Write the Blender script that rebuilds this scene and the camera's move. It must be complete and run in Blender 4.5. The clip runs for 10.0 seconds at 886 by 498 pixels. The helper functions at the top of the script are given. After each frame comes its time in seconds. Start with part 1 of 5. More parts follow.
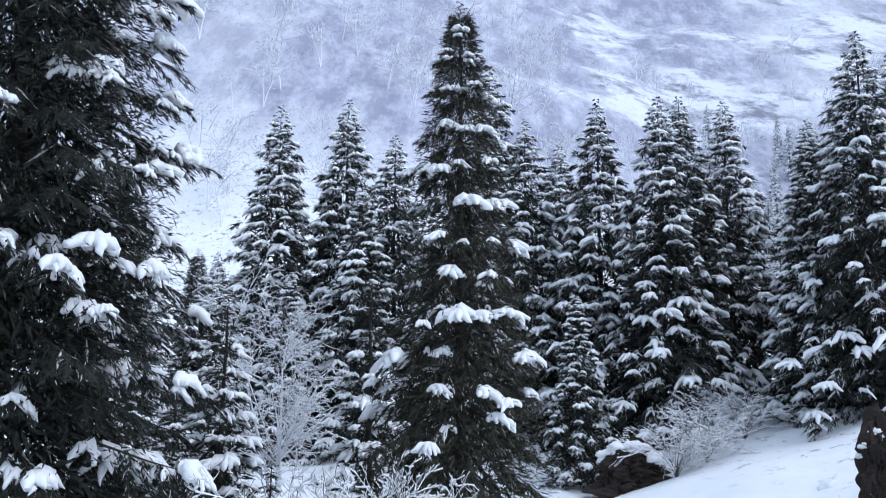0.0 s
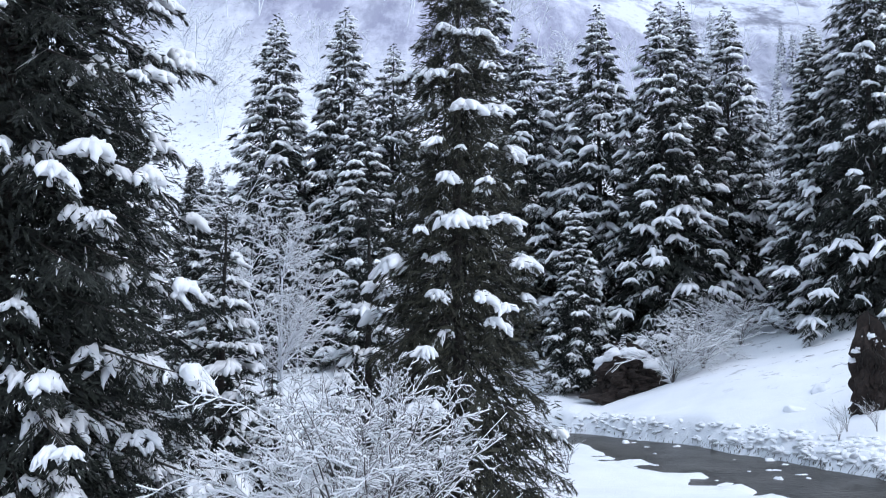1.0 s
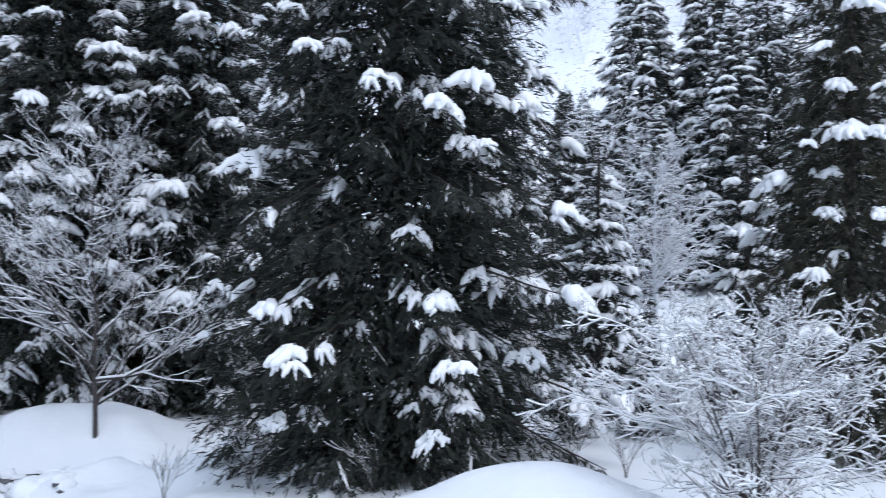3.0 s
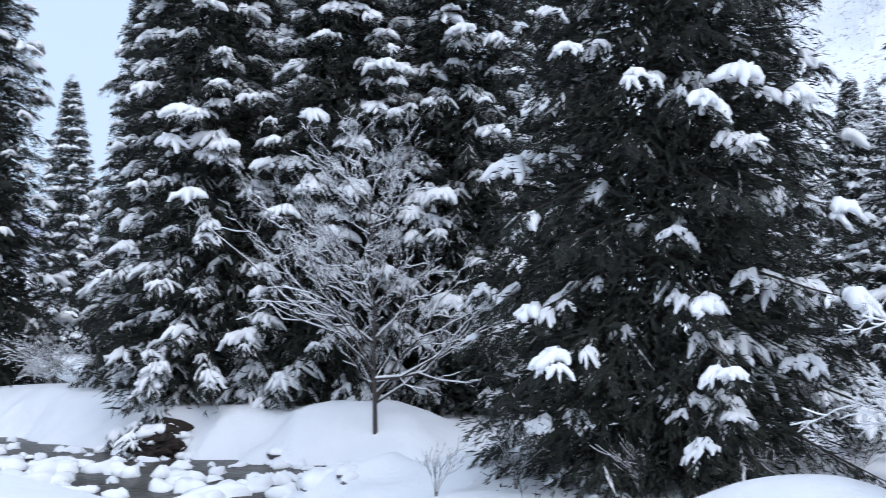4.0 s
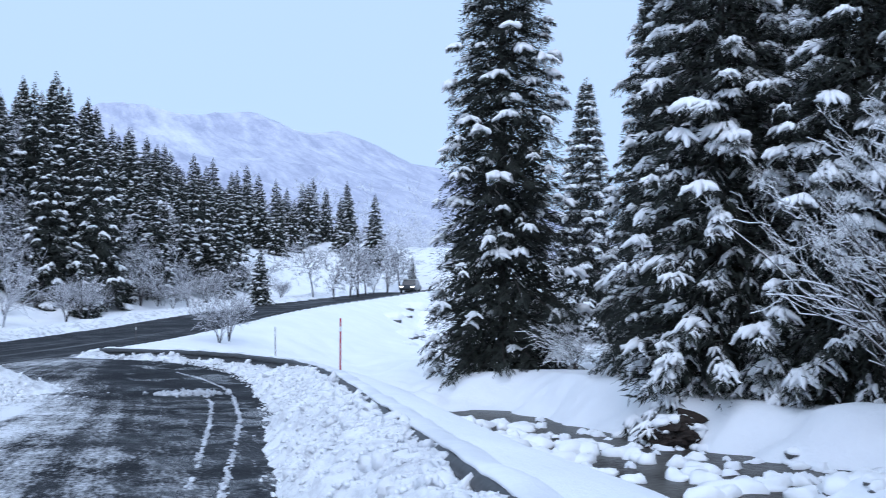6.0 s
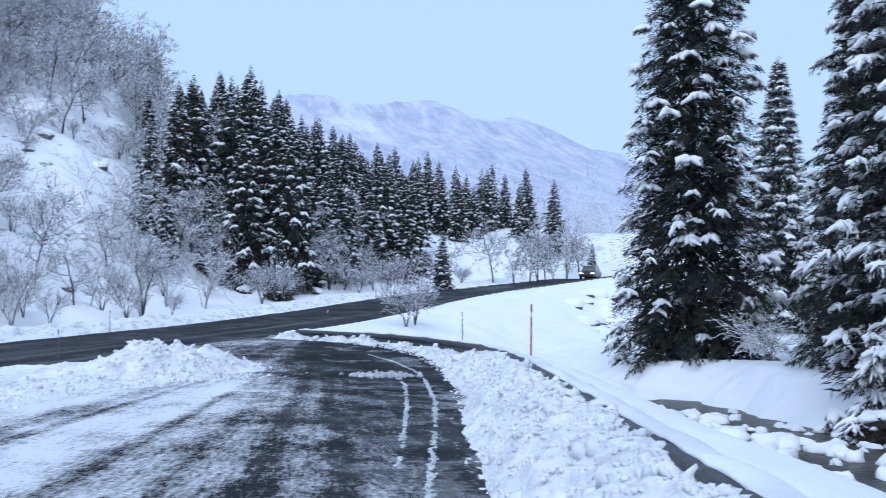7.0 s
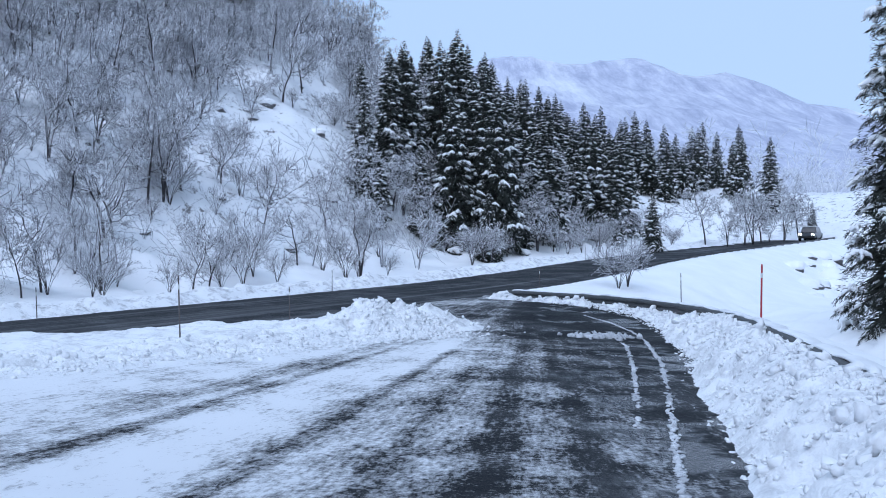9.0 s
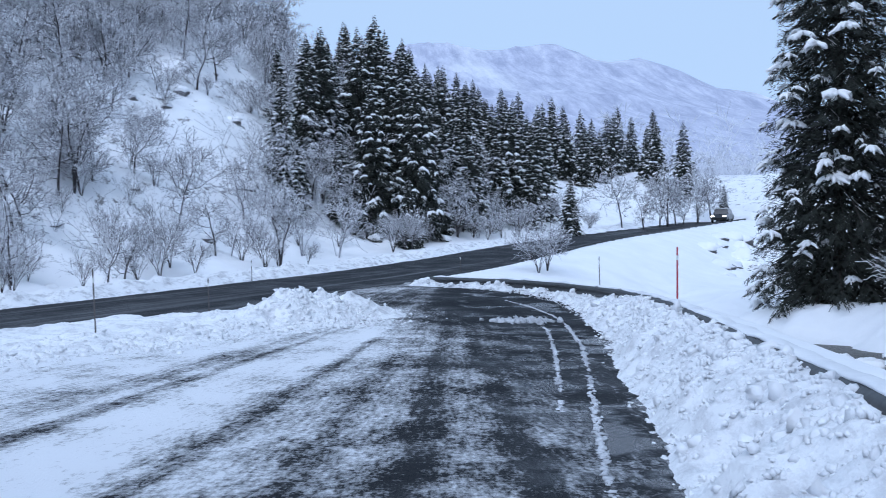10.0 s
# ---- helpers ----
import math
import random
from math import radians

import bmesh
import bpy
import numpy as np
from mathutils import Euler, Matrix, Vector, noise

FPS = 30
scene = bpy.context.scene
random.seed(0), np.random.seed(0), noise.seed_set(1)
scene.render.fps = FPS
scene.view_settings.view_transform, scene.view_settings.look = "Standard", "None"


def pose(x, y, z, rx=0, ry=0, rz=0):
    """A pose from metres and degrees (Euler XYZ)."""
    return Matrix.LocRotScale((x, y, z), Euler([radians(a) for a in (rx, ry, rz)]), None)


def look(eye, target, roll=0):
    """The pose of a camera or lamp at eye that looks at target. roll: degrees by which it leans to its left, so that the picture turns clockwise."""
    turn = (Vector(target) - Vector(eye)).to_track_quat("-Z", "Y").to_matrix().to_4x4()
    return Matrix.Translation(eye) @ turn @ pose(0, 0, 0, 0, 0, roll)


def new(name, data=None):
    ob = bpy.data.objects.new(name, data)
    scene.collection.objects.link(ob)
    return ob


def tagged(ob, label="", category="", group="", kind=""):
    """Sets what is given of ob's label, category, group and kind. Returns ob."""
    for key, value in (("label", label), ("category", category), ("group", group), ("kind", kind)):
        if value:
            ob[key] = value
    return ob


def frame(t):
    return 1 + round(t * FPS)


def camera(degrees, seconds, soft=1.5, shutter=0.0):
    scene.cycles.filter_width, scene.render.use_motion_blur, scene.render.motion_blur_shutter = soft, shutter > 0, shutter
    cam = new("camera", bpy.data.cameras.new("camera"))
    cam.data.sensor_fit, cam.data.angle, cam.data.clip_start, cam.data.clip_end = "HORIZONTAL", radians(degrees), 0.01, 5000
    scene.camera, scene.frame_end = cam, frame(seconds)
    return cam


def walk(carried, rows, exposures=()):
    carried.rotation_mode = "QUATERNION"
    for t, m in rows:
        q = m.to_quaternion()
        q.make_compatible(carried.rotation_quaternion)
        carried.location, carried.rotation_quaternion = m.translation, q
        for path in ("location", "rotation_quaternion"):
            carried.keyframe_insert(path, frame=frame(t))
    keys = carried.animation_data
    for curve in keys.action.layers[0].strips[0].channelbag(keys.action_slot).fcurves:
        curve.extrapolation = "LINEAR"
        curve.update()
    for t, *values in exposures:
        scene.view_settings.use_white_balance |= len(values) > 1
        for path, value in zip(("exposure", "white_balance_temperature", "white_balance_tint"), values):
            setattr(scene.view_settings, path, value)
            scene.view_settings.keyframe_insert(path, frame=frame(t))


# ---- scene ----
# ---- the camera and its walk: a phone swung round by someone who stands at the edge of a lay-by ----
cam = camera(47.9, 10.0, soft=0.3, shutter=0.28)
PATH = [
    (0.0, 0.092, 0.247, 1.807, 1.805, 11.250, 0.285),
    (0.5, 0.118, 0.250, 1.776, 1.310, 8.646, 0.104),
    (1.0, 0.126, 0.262, 1.732, 1.833, 6.162, 0.017),
    (1.5, 0.115, 0.259, 1.706, 4.262, 4.229, 0.017),
    (2.0, 0.075, 0.259, 1.694, 9.104, 2.861, 0.035),
    (2.5, -0.003, 0.282, 1.705, 15.385, 2.072, 0.029),
    (2.7, -0.037, 0.296, 1.708, 18.147, 1.875, 0.064),
    (3.8, 0.091, 0.378, 1.686, 35.450, 2.004, -0.055),
    (4.0, 0.068, 0.372, 1.692, 38.216, 2.031, -0.195),
    (4.5, 0.015, 0.365, 1.703, 45.378, 2.166, -0.269),
    (5.0, 0.027, 0.321, 1.708, 53.416, 2.112, -0.253),
    (5.5, 0.063, 0.294, 1.720, 60.549, 1.909, -0.190),
    (5.7, 0.102, 0.317, 1.698, 63.246, 1.827, -0.105),
    (6.8, 0.021, 0.067, 1.709, 75.034, 1.009, 0.168),
    (7.0, -0.000, 0.000, 1.700, 76.996, 0.830, 0.306),
    (7.5, -0.088, -0.115, 1.677, 81.722, 0.309, 0.469),
    (8.0, -0.139, -0.207, 1.666, 85.691, -0.289, 0.602),
    (8.5, -0.153, -0.287, 1.646, 88.221, -0.869, 0.467),
    (9.0, -0.169, -0.355, 1.634, 88.613, -1.361, 0.046),
    (9.5, -0.172, -0.387, 1.636, 86.991, -1.763, -0.463),
    (10.0, -0.179, -0.372, 1.655, 84.016, -2.165, -0.820),
]
walk(cam, [(t, pose(x, y, z, 90 + p, -r, w)) for t, x, y, z, w, p, r in PATH],
     exposures=[(0.0, -0.08, 6680, 12), (1.0, 0.0, 6870, 13), (3.0, 0.02, 6880, 13), (4.5, 0.02, 6800, 13), (5.5, -0.09, 6340, 12), (7.0, -0.17, 6070, 11), (10.0, -0.32, 6040, 11)])

# ---- sky, sun ----
world = bpy.data.worlds.new("overcast_sky")
scene.world = world
world.use_nodes = True
wn, wl = world.node_tree.nodes, world.node_tree.links
wn.clear()
sky = wn.new("ShaderNodeTexSky")
sky.sky_type, sky.sun_disc = "NISHITA", False
sky.sun_elevation, sky.sun_rotation = radians(53), radians(114)
cloud = wn.new("ShaderNodeRGB")
cloud.outputs[0].default_value = (0.545, 0.735, 1.0, 1)
clear_bg, cloud_bg, mix_bg, w_out = (wn.new("ShaderNodeBackground"), wn.new("ShaderNodeBackground"),
                                     wn.new("ShaderNodeMixShader"), wn.new("ShaderNodeOutputWorld"))
clear_bg.inputs[1].default_value = 0.08
cloud_bg.inputs[1].default_value = 1.22
mix_bg.inputs[0].default_value = 0.9
wl.new(sky.outputs[0], clear_bg.inputs[0])
wl.new(cloud.outputs[0], cloud_bg.inputs[0])
wl.new(clear_bg.outputs[0], mix_bg.inputs[1])
wl.new(cloud_bg.outputs[0], mix_bg.inputs[2])
wl.new(mix_bg.outputs[0], w_out.inputs[0])

sun_data = bpy.data.lights.new("sun", "SUN")
sun_data.energy, sun_data.angle, sun_data.color = 1.88, radians(50), (0.81, 0.87, 1.0)
sun = new("sun", sun_data)
sun.matrix_world = look((33, -15, 48), (0, 0, 0))


# ---- materials ----
def nodes_of(name):
    m = bpy.data.materials.new(name)
    m.use_nodes = True
    nt = m.node_tree
    return m, nt, nt.nodes["Principled BSDF"]


def noise_node(nt, scale, detail=4.0, rough=0.55, vec=None, dims="3D"):
    n = nt.nodes.new("ShaderNodeTexNoise")
    n.noise_dimensions = dims
    n.inputs["Scale"].default_value, n.inputs["Detail"].default_value, n.inputs["Roughness"].default_value = scale, detail, rough
    if vec:
        nt.links.new(vec, n.inputs["Vector"])
    return n.outputs["Fac"]


def ramp(nt, fac, *stops):
    r = nt.nodes.new("ShaderNodeValToRGB")
    el = r.color_ramp.elements
    while len(el) < len(stops):
        el.new(0.5)
    for e, (p, c) in zip(el, stops):
        e.position, e.color = p, (*c, 1) if len(c) == 3 else c
    nt.links.new(fac, r.inputs[0])
    return r.outputs[0]


def maths(nt, op, a, b=None, clamp=False):
    n = nt.nodes.new("ShaderNodeMath")
    n.operation, n.use_clamp = op, clamp
    for i, v in enumerate((a, b)):
        if v is None:
            continue
        if isinstance(v, (int, float)):
            n.inputs[i].default_value = v
        else:
            nt.links.new(v, n.inputs[i])
    return n.outputs[0]


def mixed(nt, fac, a, b):
    n = nt.nodes.new("ShaderNodeMix")
    n.data_type = "RGBA"
    for sock, v in ((n.inputs[0], fac), (n.inputs[6], a), (n.inputs[7], b)):
        if isinstance(v, (int, float)):
            sock.default_value = v
        elif isinstance(v, tuple):
            sock.default_value = (*v, 1)
        else:
            nt.links.new(v, sock)
    return n.outputs[2]


def bump(nt, bsdf, height, strength, dist):
    b = nt.nodes.new("ShaderNodeBump")
    b.inputs["Strength"].default_value, b.inputs["Distance"].default_value = strength, dist
    nt.links.new(height, b.inputs["Height"])
    nt.links.new(b.outputs[0], bsdf.inputs["Normal"])


def coords(nt):
    return nt.nodes.new("ShaderNodeNewGeometry").outputs["Position"]


def up_facing(nt, low, high):
    """0 where a surface faces down, 1 where it faces up: the places on which snow can lie."""
    g = nt.nodes.new("ShaderNodeNewGeometry")
    s = nt.nodes.new("ShaderNodeSeparateXYZ")
    nt.links.new(g.outputs["Normal"], s.inputs[0])
    m = nt.nodes.new("ShaderNodeMapRange")
    nt.links.new(s.outputs[2], m.inputs[0])
    m.inputs[1].default_value, m.inputs[2].default_value = low, high
    return m.outputs[0]


SNOW = (0.86, 0.87, 0.9)


def snow_material(name, bump_scale=9.0, bump_dist=0.03, low=(0.87, 0.875, 0.89), high=(0.93, 0.93, 0.94)):
    m, nt, b = nodes_of(name)
    pos = coords(nt)
    broad = noise_node(nt, 0.7, 7, 0.68, pos)
    fine = noise_node(nt, bump_scale, 6, 0.65, pos)
    col = ramp(nt, broad, (0.3, low), (0.7, high))
    nt.links.new(col, b.inputs["Base Color"])
    b.inputs["Roughness"].default_value = 0.75
    b.inputs["Subsurface Weight"].default_value = 0.0
    bump(nt, b, fine, 0.5, bump_dist)
    return m


def terrain_material():
    """Snow cover; on steep faces and far slopes bare rock, scrub and leafless woods show through."""
    m, nt, b = nodes_of("snow_ground")
    pos = coords(nt)
    broad = noise_node(nt, 0.5, 5, 0.6, pos)
    fine = noise_node(nt, 7.0, 7, 0.68, pos)
    snow = ramp(nt, broad, (0.3, (0.82, 0.83, 0.86)), (0.7, (0.91, 0.915, 0.93)))
    flat = up_facing(nt, 0.3, 0.72)
    sep = nt.nodes.new("ShaderNodeSeparateXYZ")
    nt.links.new(pos, sep.inputs[0])
    slope_k = nt.nodes.new("ShaderNodeMapRange")
    nt.links.new(sep.outputs[2], slope_k.inputs[0])
    slope_k.inputs[1].default_value, slope_k.inputs[2].default_value = 0.5, 3.0
    slope_k.inputs[3].default_value = 0.35
    rockiness = maths(nt, "MULTIPLY", maths(nt, "SUBTRACT", 1.0, flat), slope_k.outputs[0])
    spots = noise_node(nt, 0.35, 6, 0.7, pos)
    spot_mask = ramp(nt, maths(nt, "ADD", maths(nt, "MULTIPLY", rockiness, 0.55), maths(nt, "MULTIPLY", spots, 0.6)), (0.55, (0, 0, 0)), (0.64, (1, 1, 1)))
    rock = ramp(nt, noise_node(nt, 1.4, 8, 0.7, pos), (0.3, (0.1, 0.1, 0.11)), (0.7, (0.32, 0.31, 0.33)))
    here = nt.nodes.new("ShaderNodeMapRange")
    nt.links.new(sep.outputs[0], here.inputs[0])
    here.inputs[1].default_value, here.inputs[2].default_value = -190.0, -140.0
    near_col = mixed(nt, maths(nt, "MULTIPLY", spot_mask, here.outputs[0]), snow, rock)
    # leafless, frosted woods on the mountain sides, with haze tinted into their pale lilac
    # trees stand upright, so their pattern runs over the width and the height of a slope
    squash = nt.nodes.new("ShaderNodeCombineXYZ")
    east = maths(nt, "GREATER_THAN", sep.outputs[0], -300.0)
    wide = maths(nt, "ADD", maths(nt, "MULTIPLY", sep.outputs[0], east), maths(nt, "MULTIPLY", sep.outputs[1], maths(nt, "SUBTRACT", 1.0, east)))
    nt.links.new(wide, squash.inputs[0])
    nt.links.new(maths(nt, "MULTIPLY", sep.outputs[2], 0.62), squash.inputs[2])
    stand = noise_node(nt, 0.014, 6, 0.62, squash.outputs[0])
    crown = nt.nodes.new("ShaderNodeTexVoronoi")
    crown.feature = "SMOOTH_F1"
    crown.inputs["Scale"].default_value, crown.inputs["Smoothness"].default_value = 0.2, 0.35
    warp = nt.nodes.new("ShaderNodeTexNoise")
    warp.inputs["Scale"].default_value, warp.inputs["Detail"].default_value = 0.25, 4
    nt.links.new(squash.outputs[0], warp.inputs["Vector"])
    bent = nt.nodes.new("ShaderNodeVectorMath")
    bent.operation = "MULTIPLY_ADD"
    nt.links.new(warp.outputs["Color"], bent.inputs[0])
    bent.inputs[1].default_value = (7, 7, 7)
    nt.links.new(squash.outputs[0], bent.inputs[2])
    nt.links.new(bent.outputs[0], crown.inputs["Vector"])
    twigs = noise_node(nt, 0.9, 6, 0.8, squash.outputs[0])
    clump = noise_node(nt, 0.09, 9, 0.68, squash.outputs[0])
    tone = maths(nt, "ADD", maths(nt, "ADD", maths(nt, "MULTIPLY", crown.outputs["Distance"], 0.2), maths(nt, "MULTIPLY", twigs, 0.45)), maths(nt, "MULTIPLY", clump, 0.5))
    # woods beyond the valley get a bluer, flatter ramp: distance haze put into the colour
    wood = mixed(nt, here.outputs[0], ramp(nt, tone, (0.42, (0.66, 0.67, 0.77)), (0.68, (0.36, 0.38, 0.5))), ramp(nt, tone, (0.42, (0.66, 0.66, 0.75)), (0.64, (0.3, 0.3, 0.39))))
    # a craggy stretch of the mountain side: slanting ledges with snow on them
    slant = nt.nodes.new("ShaderNodeCombineXYZ")
    nt.links.new(maths(nt, "ADD", maths(nt, "MULTIPLY", sep.outputs[0], 0.75), maths(nt, "MULTIPLY", sep.outputs[2], 0.45)), slant.inputs[0])
    nt.links.new(sep.outputs[2], slant.inputs[2])
    stretch = nt.nodes.new("ShaderNodeMapRange")
    nt.links.new(sep.outputs[0], stretch.inputs[0])
    stretch.inputs[1].default_value, stretch.inputs[2].default_value = -5.0, 45.0
    crag = ramp(nt, maths(nt, "ADD", noise_node(nt, 0.03, 6, 0.65, slant.outputs[0]), maths(nt, "MULTIPLY", stretch.outputs[0], 0.12)), (0.6, (0, 0, 0)), (0.67, (1, 1, 1)))
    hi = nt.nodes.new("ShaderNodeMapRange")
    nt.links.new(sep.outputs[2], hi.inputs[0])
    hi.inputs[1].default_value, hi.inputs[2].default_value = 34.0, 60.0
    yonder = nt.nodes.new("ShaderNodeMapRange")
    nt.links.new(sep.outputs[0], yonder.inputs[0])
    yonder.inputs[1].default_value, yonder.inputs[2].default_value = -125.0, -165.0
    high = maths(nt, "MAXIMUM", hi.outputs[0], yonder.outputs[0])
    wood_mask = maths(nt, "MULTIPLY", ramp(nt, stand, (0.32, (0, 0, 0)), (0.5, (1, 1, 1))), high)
    # heather and stones that stick out of the snow on the slopes
    heath = ramp(nt, noise_node(nt, 1.1, 6, 0.75, pos), (0.575, (0, 0, 0)), (0.625, (1, 1, 1)))
    up = nt.nodes.new("ShaderNodeMapRange")
    nt.links.new(sep.outputs[2], up.inputs[0])
    up.inputs[1].default_value, up.inputs[2].default_value = 0.3, 2.0
    near_col = mixed(nt, maths(nt, "MULTIPLY", maths(nt, "MULTIPLY", heath, maths(nt, "MULTIPLY", up.outputs[0], here.outputs[0])), 0.85), near_col, (0.09, 0.075, 0.075))
    # ploughed snow is mixed with grit and slush
    plough = nt.nodes.new("ShaderNodeAttribute")
    plough.attribute_name = "ploughed"
    grit = ramp(nt, noise_node(nt, 2.6, 8, 0.72, pos), (0.36, (0.5, 0.5, 0.5)), (0.52, (0.0, 0.0, 0.0)))
    near_col = mixed(nt, maths(nt, "MULTIPLY", grit, plough.outputs["Fac"]), near_col, (0.36, 0.355, 0.38))
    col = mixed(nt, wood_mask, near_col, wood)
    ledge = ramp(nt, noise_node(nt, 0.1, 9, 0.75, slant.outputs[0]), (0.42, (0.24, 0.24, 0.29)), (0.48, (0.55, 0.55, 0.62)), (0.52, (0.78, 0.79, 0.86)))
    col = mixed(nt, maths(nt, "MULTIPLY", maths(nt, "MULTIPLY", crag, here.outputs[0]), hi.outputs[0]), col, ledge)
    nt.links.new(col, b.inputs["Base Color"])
    b.inputs["Roughness"].default_value = 0.8
    crumbs = maths(nt, "MULTIPLY", maths(nt, "MULTIPLY", noise_node(nt, 13.0, 6, 0.7, pos), plough.outputs["Fac"]), 1.3)
    bump(nt, b, maths(nt, "ADD", fine, crumbs), 0.6, 0.06)
    return m


def asphalt_material(name, layby):
    """Wet asphalt with packed snow, slush and speckles of grit lying between the wheel tracks."""
    m, nt, b = nodes_of(name)
    pos = coords(nt)
    sep = nt.nodes.new("ShaderNodeSeparateXYZ")
    nt.links.new(pos, sep.inputs[0])
    x, y = sep.outputs[0], sep.outputs[1]
    comb = nt.nodes.new("ShaderNodeCombineXYZ")
    patch = noise_node(nt, 0.45, 9, 0.72, pos)
    speck = noise_node(nt, 26.0, 6, 0.8, pos)
    if layby:
        # wheel tracks fan out from the mouth of the lay-by
        dx, dy = maths(nt, "ADD", x, 44.0), maths(nt, "SUBTRACT", y, 4.5)
        ang = maths(nt, "DIVIDE", dy, dx)
        nt.links.new(maths(nt, "MULTIPLY", ang, 42.0), comb.inputs[0])
        nt.links.new(maths(nt, "MULTIPLY", x, 0.11), comb.inputs[1])
        streak = noise_node(nt, 1.0, 9, 0.72, comb.outputs[0])
        drawn = nt.nodes.new("ShaderNodeCombineXYZ")
        nt.links.new(maths(nt, "MULTIPLY", ang, 40.0), drawn.inputs[0])
        nt.links.new(maths(nt, "MULTIPLY", dx, 0.3), drawn.inputs[1])
        grit = noise_node(nt, 3.4, 8, 0.78, drawn.outputs[0])
        band = noise_node(nt, 1.1, 6, 0.65, pos)
        amount = maths(nt, "ADD", maths(nt, "MULTIPLY", streak, 0.17), maths(nt, "MULTIPLY", patch, 0.24))
        amount = maths(nt, "ADD", amount, maths(nt, "MULTIPLY", band, 0.17))
        amount = maths(nt, "ADD", amount, maths(nt, "MULTIPLY", grit, 0.26))
        crumb = maths(nt, "ADD", maths(nt, "MULTIPLY", noise_node(nt, 15.0, 5, 0.75, pos), 0.5), maths(nt, "MULTIPLY", noise_node(nt, 13.0, 5, 0.75, drawn.outputs[0]), 0.5))
        amount = maths(nt, "ADD", amount, maths(nt, "MULTIPLY", maths(nt, "SUBTRACT", crumb, 0.22), 0.5))
        wob = maths(nt, "MULTIPLY", maths(nt, "SUBTRACT", noise_node(nt, 0.5, 3, 0.5, pos), 0.5), 0.006)
        ang2 = maths(nt, "ADD", ang, wob)
        zone = nt.nodes.new("ShaderNodeMapRange")
        nt.links.new(ang2, zone.inputs[0])
        zone.inputs[1].default_value, zone.inputs[2].default_value = -0.35, 0.05
        lay = ramp(nt, zone.outputs[0], (0.0, (0.66, 0.66, 0.66)), (0.3, (0.63, 0.63, 0.63)), (0.4, (0.65, 0.65, 0.65)), (0.5, (0.585, 0.585, 0.585)),
                   (0.58, (0.545, 0.545, 0.545)), (0.64, (0.53, 0.53, 0.53)), (0.7, (0.485, 0.485, 0.485)), (1.0, (0.44, 0.44, 0.44)))
        near = nt.nodes.new("ShaderNodeMapRange")
        nt.links.new(x, near.inputs[0])
        near.inputs[1].default_value, near.inputs[2].default_value = -32.0, -18.0
        amount = maths(nt, "ADD", amount, maths(nt, "SUBTRACT", lay, 0.528))
        mouth = nt.nodes.new("ShaderNodeMapRange")
        nt.links.new(x, mouth.inputs[0])
        mouth.inputs[1].default_value, mouth.inputs[2].default_value, mouth.inputs[4].default_value = -23.0, -30.0, 0.11
        amount = maths(nt, "SUBTRACT", amount, mouth.outputs[0])
        # bare tracks where wheels ran
        for where, half, deep in ((-0.118, 0.006, 0.05), (-0.174, 0.004, 0.07), (-0.228, 0.005, 0.08), (-0.247, 0.010, 0.05), (-0.093, 0.005, 0.05), (-0.145, 0.005, 0.03)):
            off = maths(nt, "DIVIDE", maths(nt, "SUBTRACT", ang2, where), half)
            bell = maths(nt, "DIVIDE", 1.0, maths(nt, "ADD", 1.0, maths(nt, "POWER", maths(nt, "ABSOLUTE", off), 4.0)))
            amount = maths(nt, "SUBTRACT", amount, maths(nt, "MULTIPLY", maths(nt, "MULTIPLY", bell, deep), near.outputs[0]))
        lie = nt.nodes.new("ShaderNodeMapRange")
        nt.links.new(amount, lie.inputs[0])
        lie.inputs[1].default_value, lie.inputs[2].default_value = 0.54, 0.665
        # single crumbs of slush all over
        crumbs = ramp(nt, noise_node(nt, 19.0, 4, 0.8, pos), (0.57, (0, 0, 0)), (0.66, (0.42, 0.42, 0.42)))
        thin = nt.nodes.new("ShaderNodeMapRange")
        nt.links.new(amount, thin.inputs[0])
        thin.inputs[1].default_value, thin.inputs[2].default_value = 0.45, 0.57
        mask = maths(nt, "MAXIMUM", maths(nt, "MULTIPLY", lie.outputs[0], 0.95), maths(nt, "MULTIPLY", crumbs, thin.outputs[0]))
    else:
        along = maths(nt, "ADD", maths(nt, "MULTIPLY", x, -0.848), maths(nt, "MULTIPLY", y, 0.53))
        across = maths(nt, "ADD", maths(nt, "MULTIPLY", x, 0.53), maths(nt, "MULTIPLY", y, 0.848))
        nt.links.new(maths(nt, "MULTIPLY", across, 1.6), comb.inputs[0])
        nt.links.new(maths(nt, "MULTIPLY", along, 0.03), comb.inputs[1])
        streak = noise_node(nt, 1.0, 7, 0.65, comb.outputs[0])
        amount = maths(nt, "ADD", maths(nt, "MULTIPLY", streak, 0.75), maths(nt, "MULTIPLY", speck, 0.25))
        lie = nt.nodes.new("ShaderNodeMapRange")
        nt.links.new(amount, lie.inputs[0])
        lie.inputs[1].default_value, lie.inputs[2].default_value = 0.52, 0.8
        mask = maths(nt, "MULTIPLY", lie.outputs[0], 0.35)
    tar = ramp(nt, noise_node(nt, 70.0, 4, 0.7, pos), (0.3, (0.008, 0.009, 0.011)), (0.75, (0.03, 0.032, 0.037)))
    film = mixed(nt, ramp(nt, patch, (0.4, (0.0, 0.0, 0.0)), (0.75, (0.06, 0.06, 0.06))), tar, (0.25, 0.26, 0.28))
    nt.links.new(mixed(nt, mask, film, (0.84, 0.85, 0.88)), b.inputs["Base Color"])
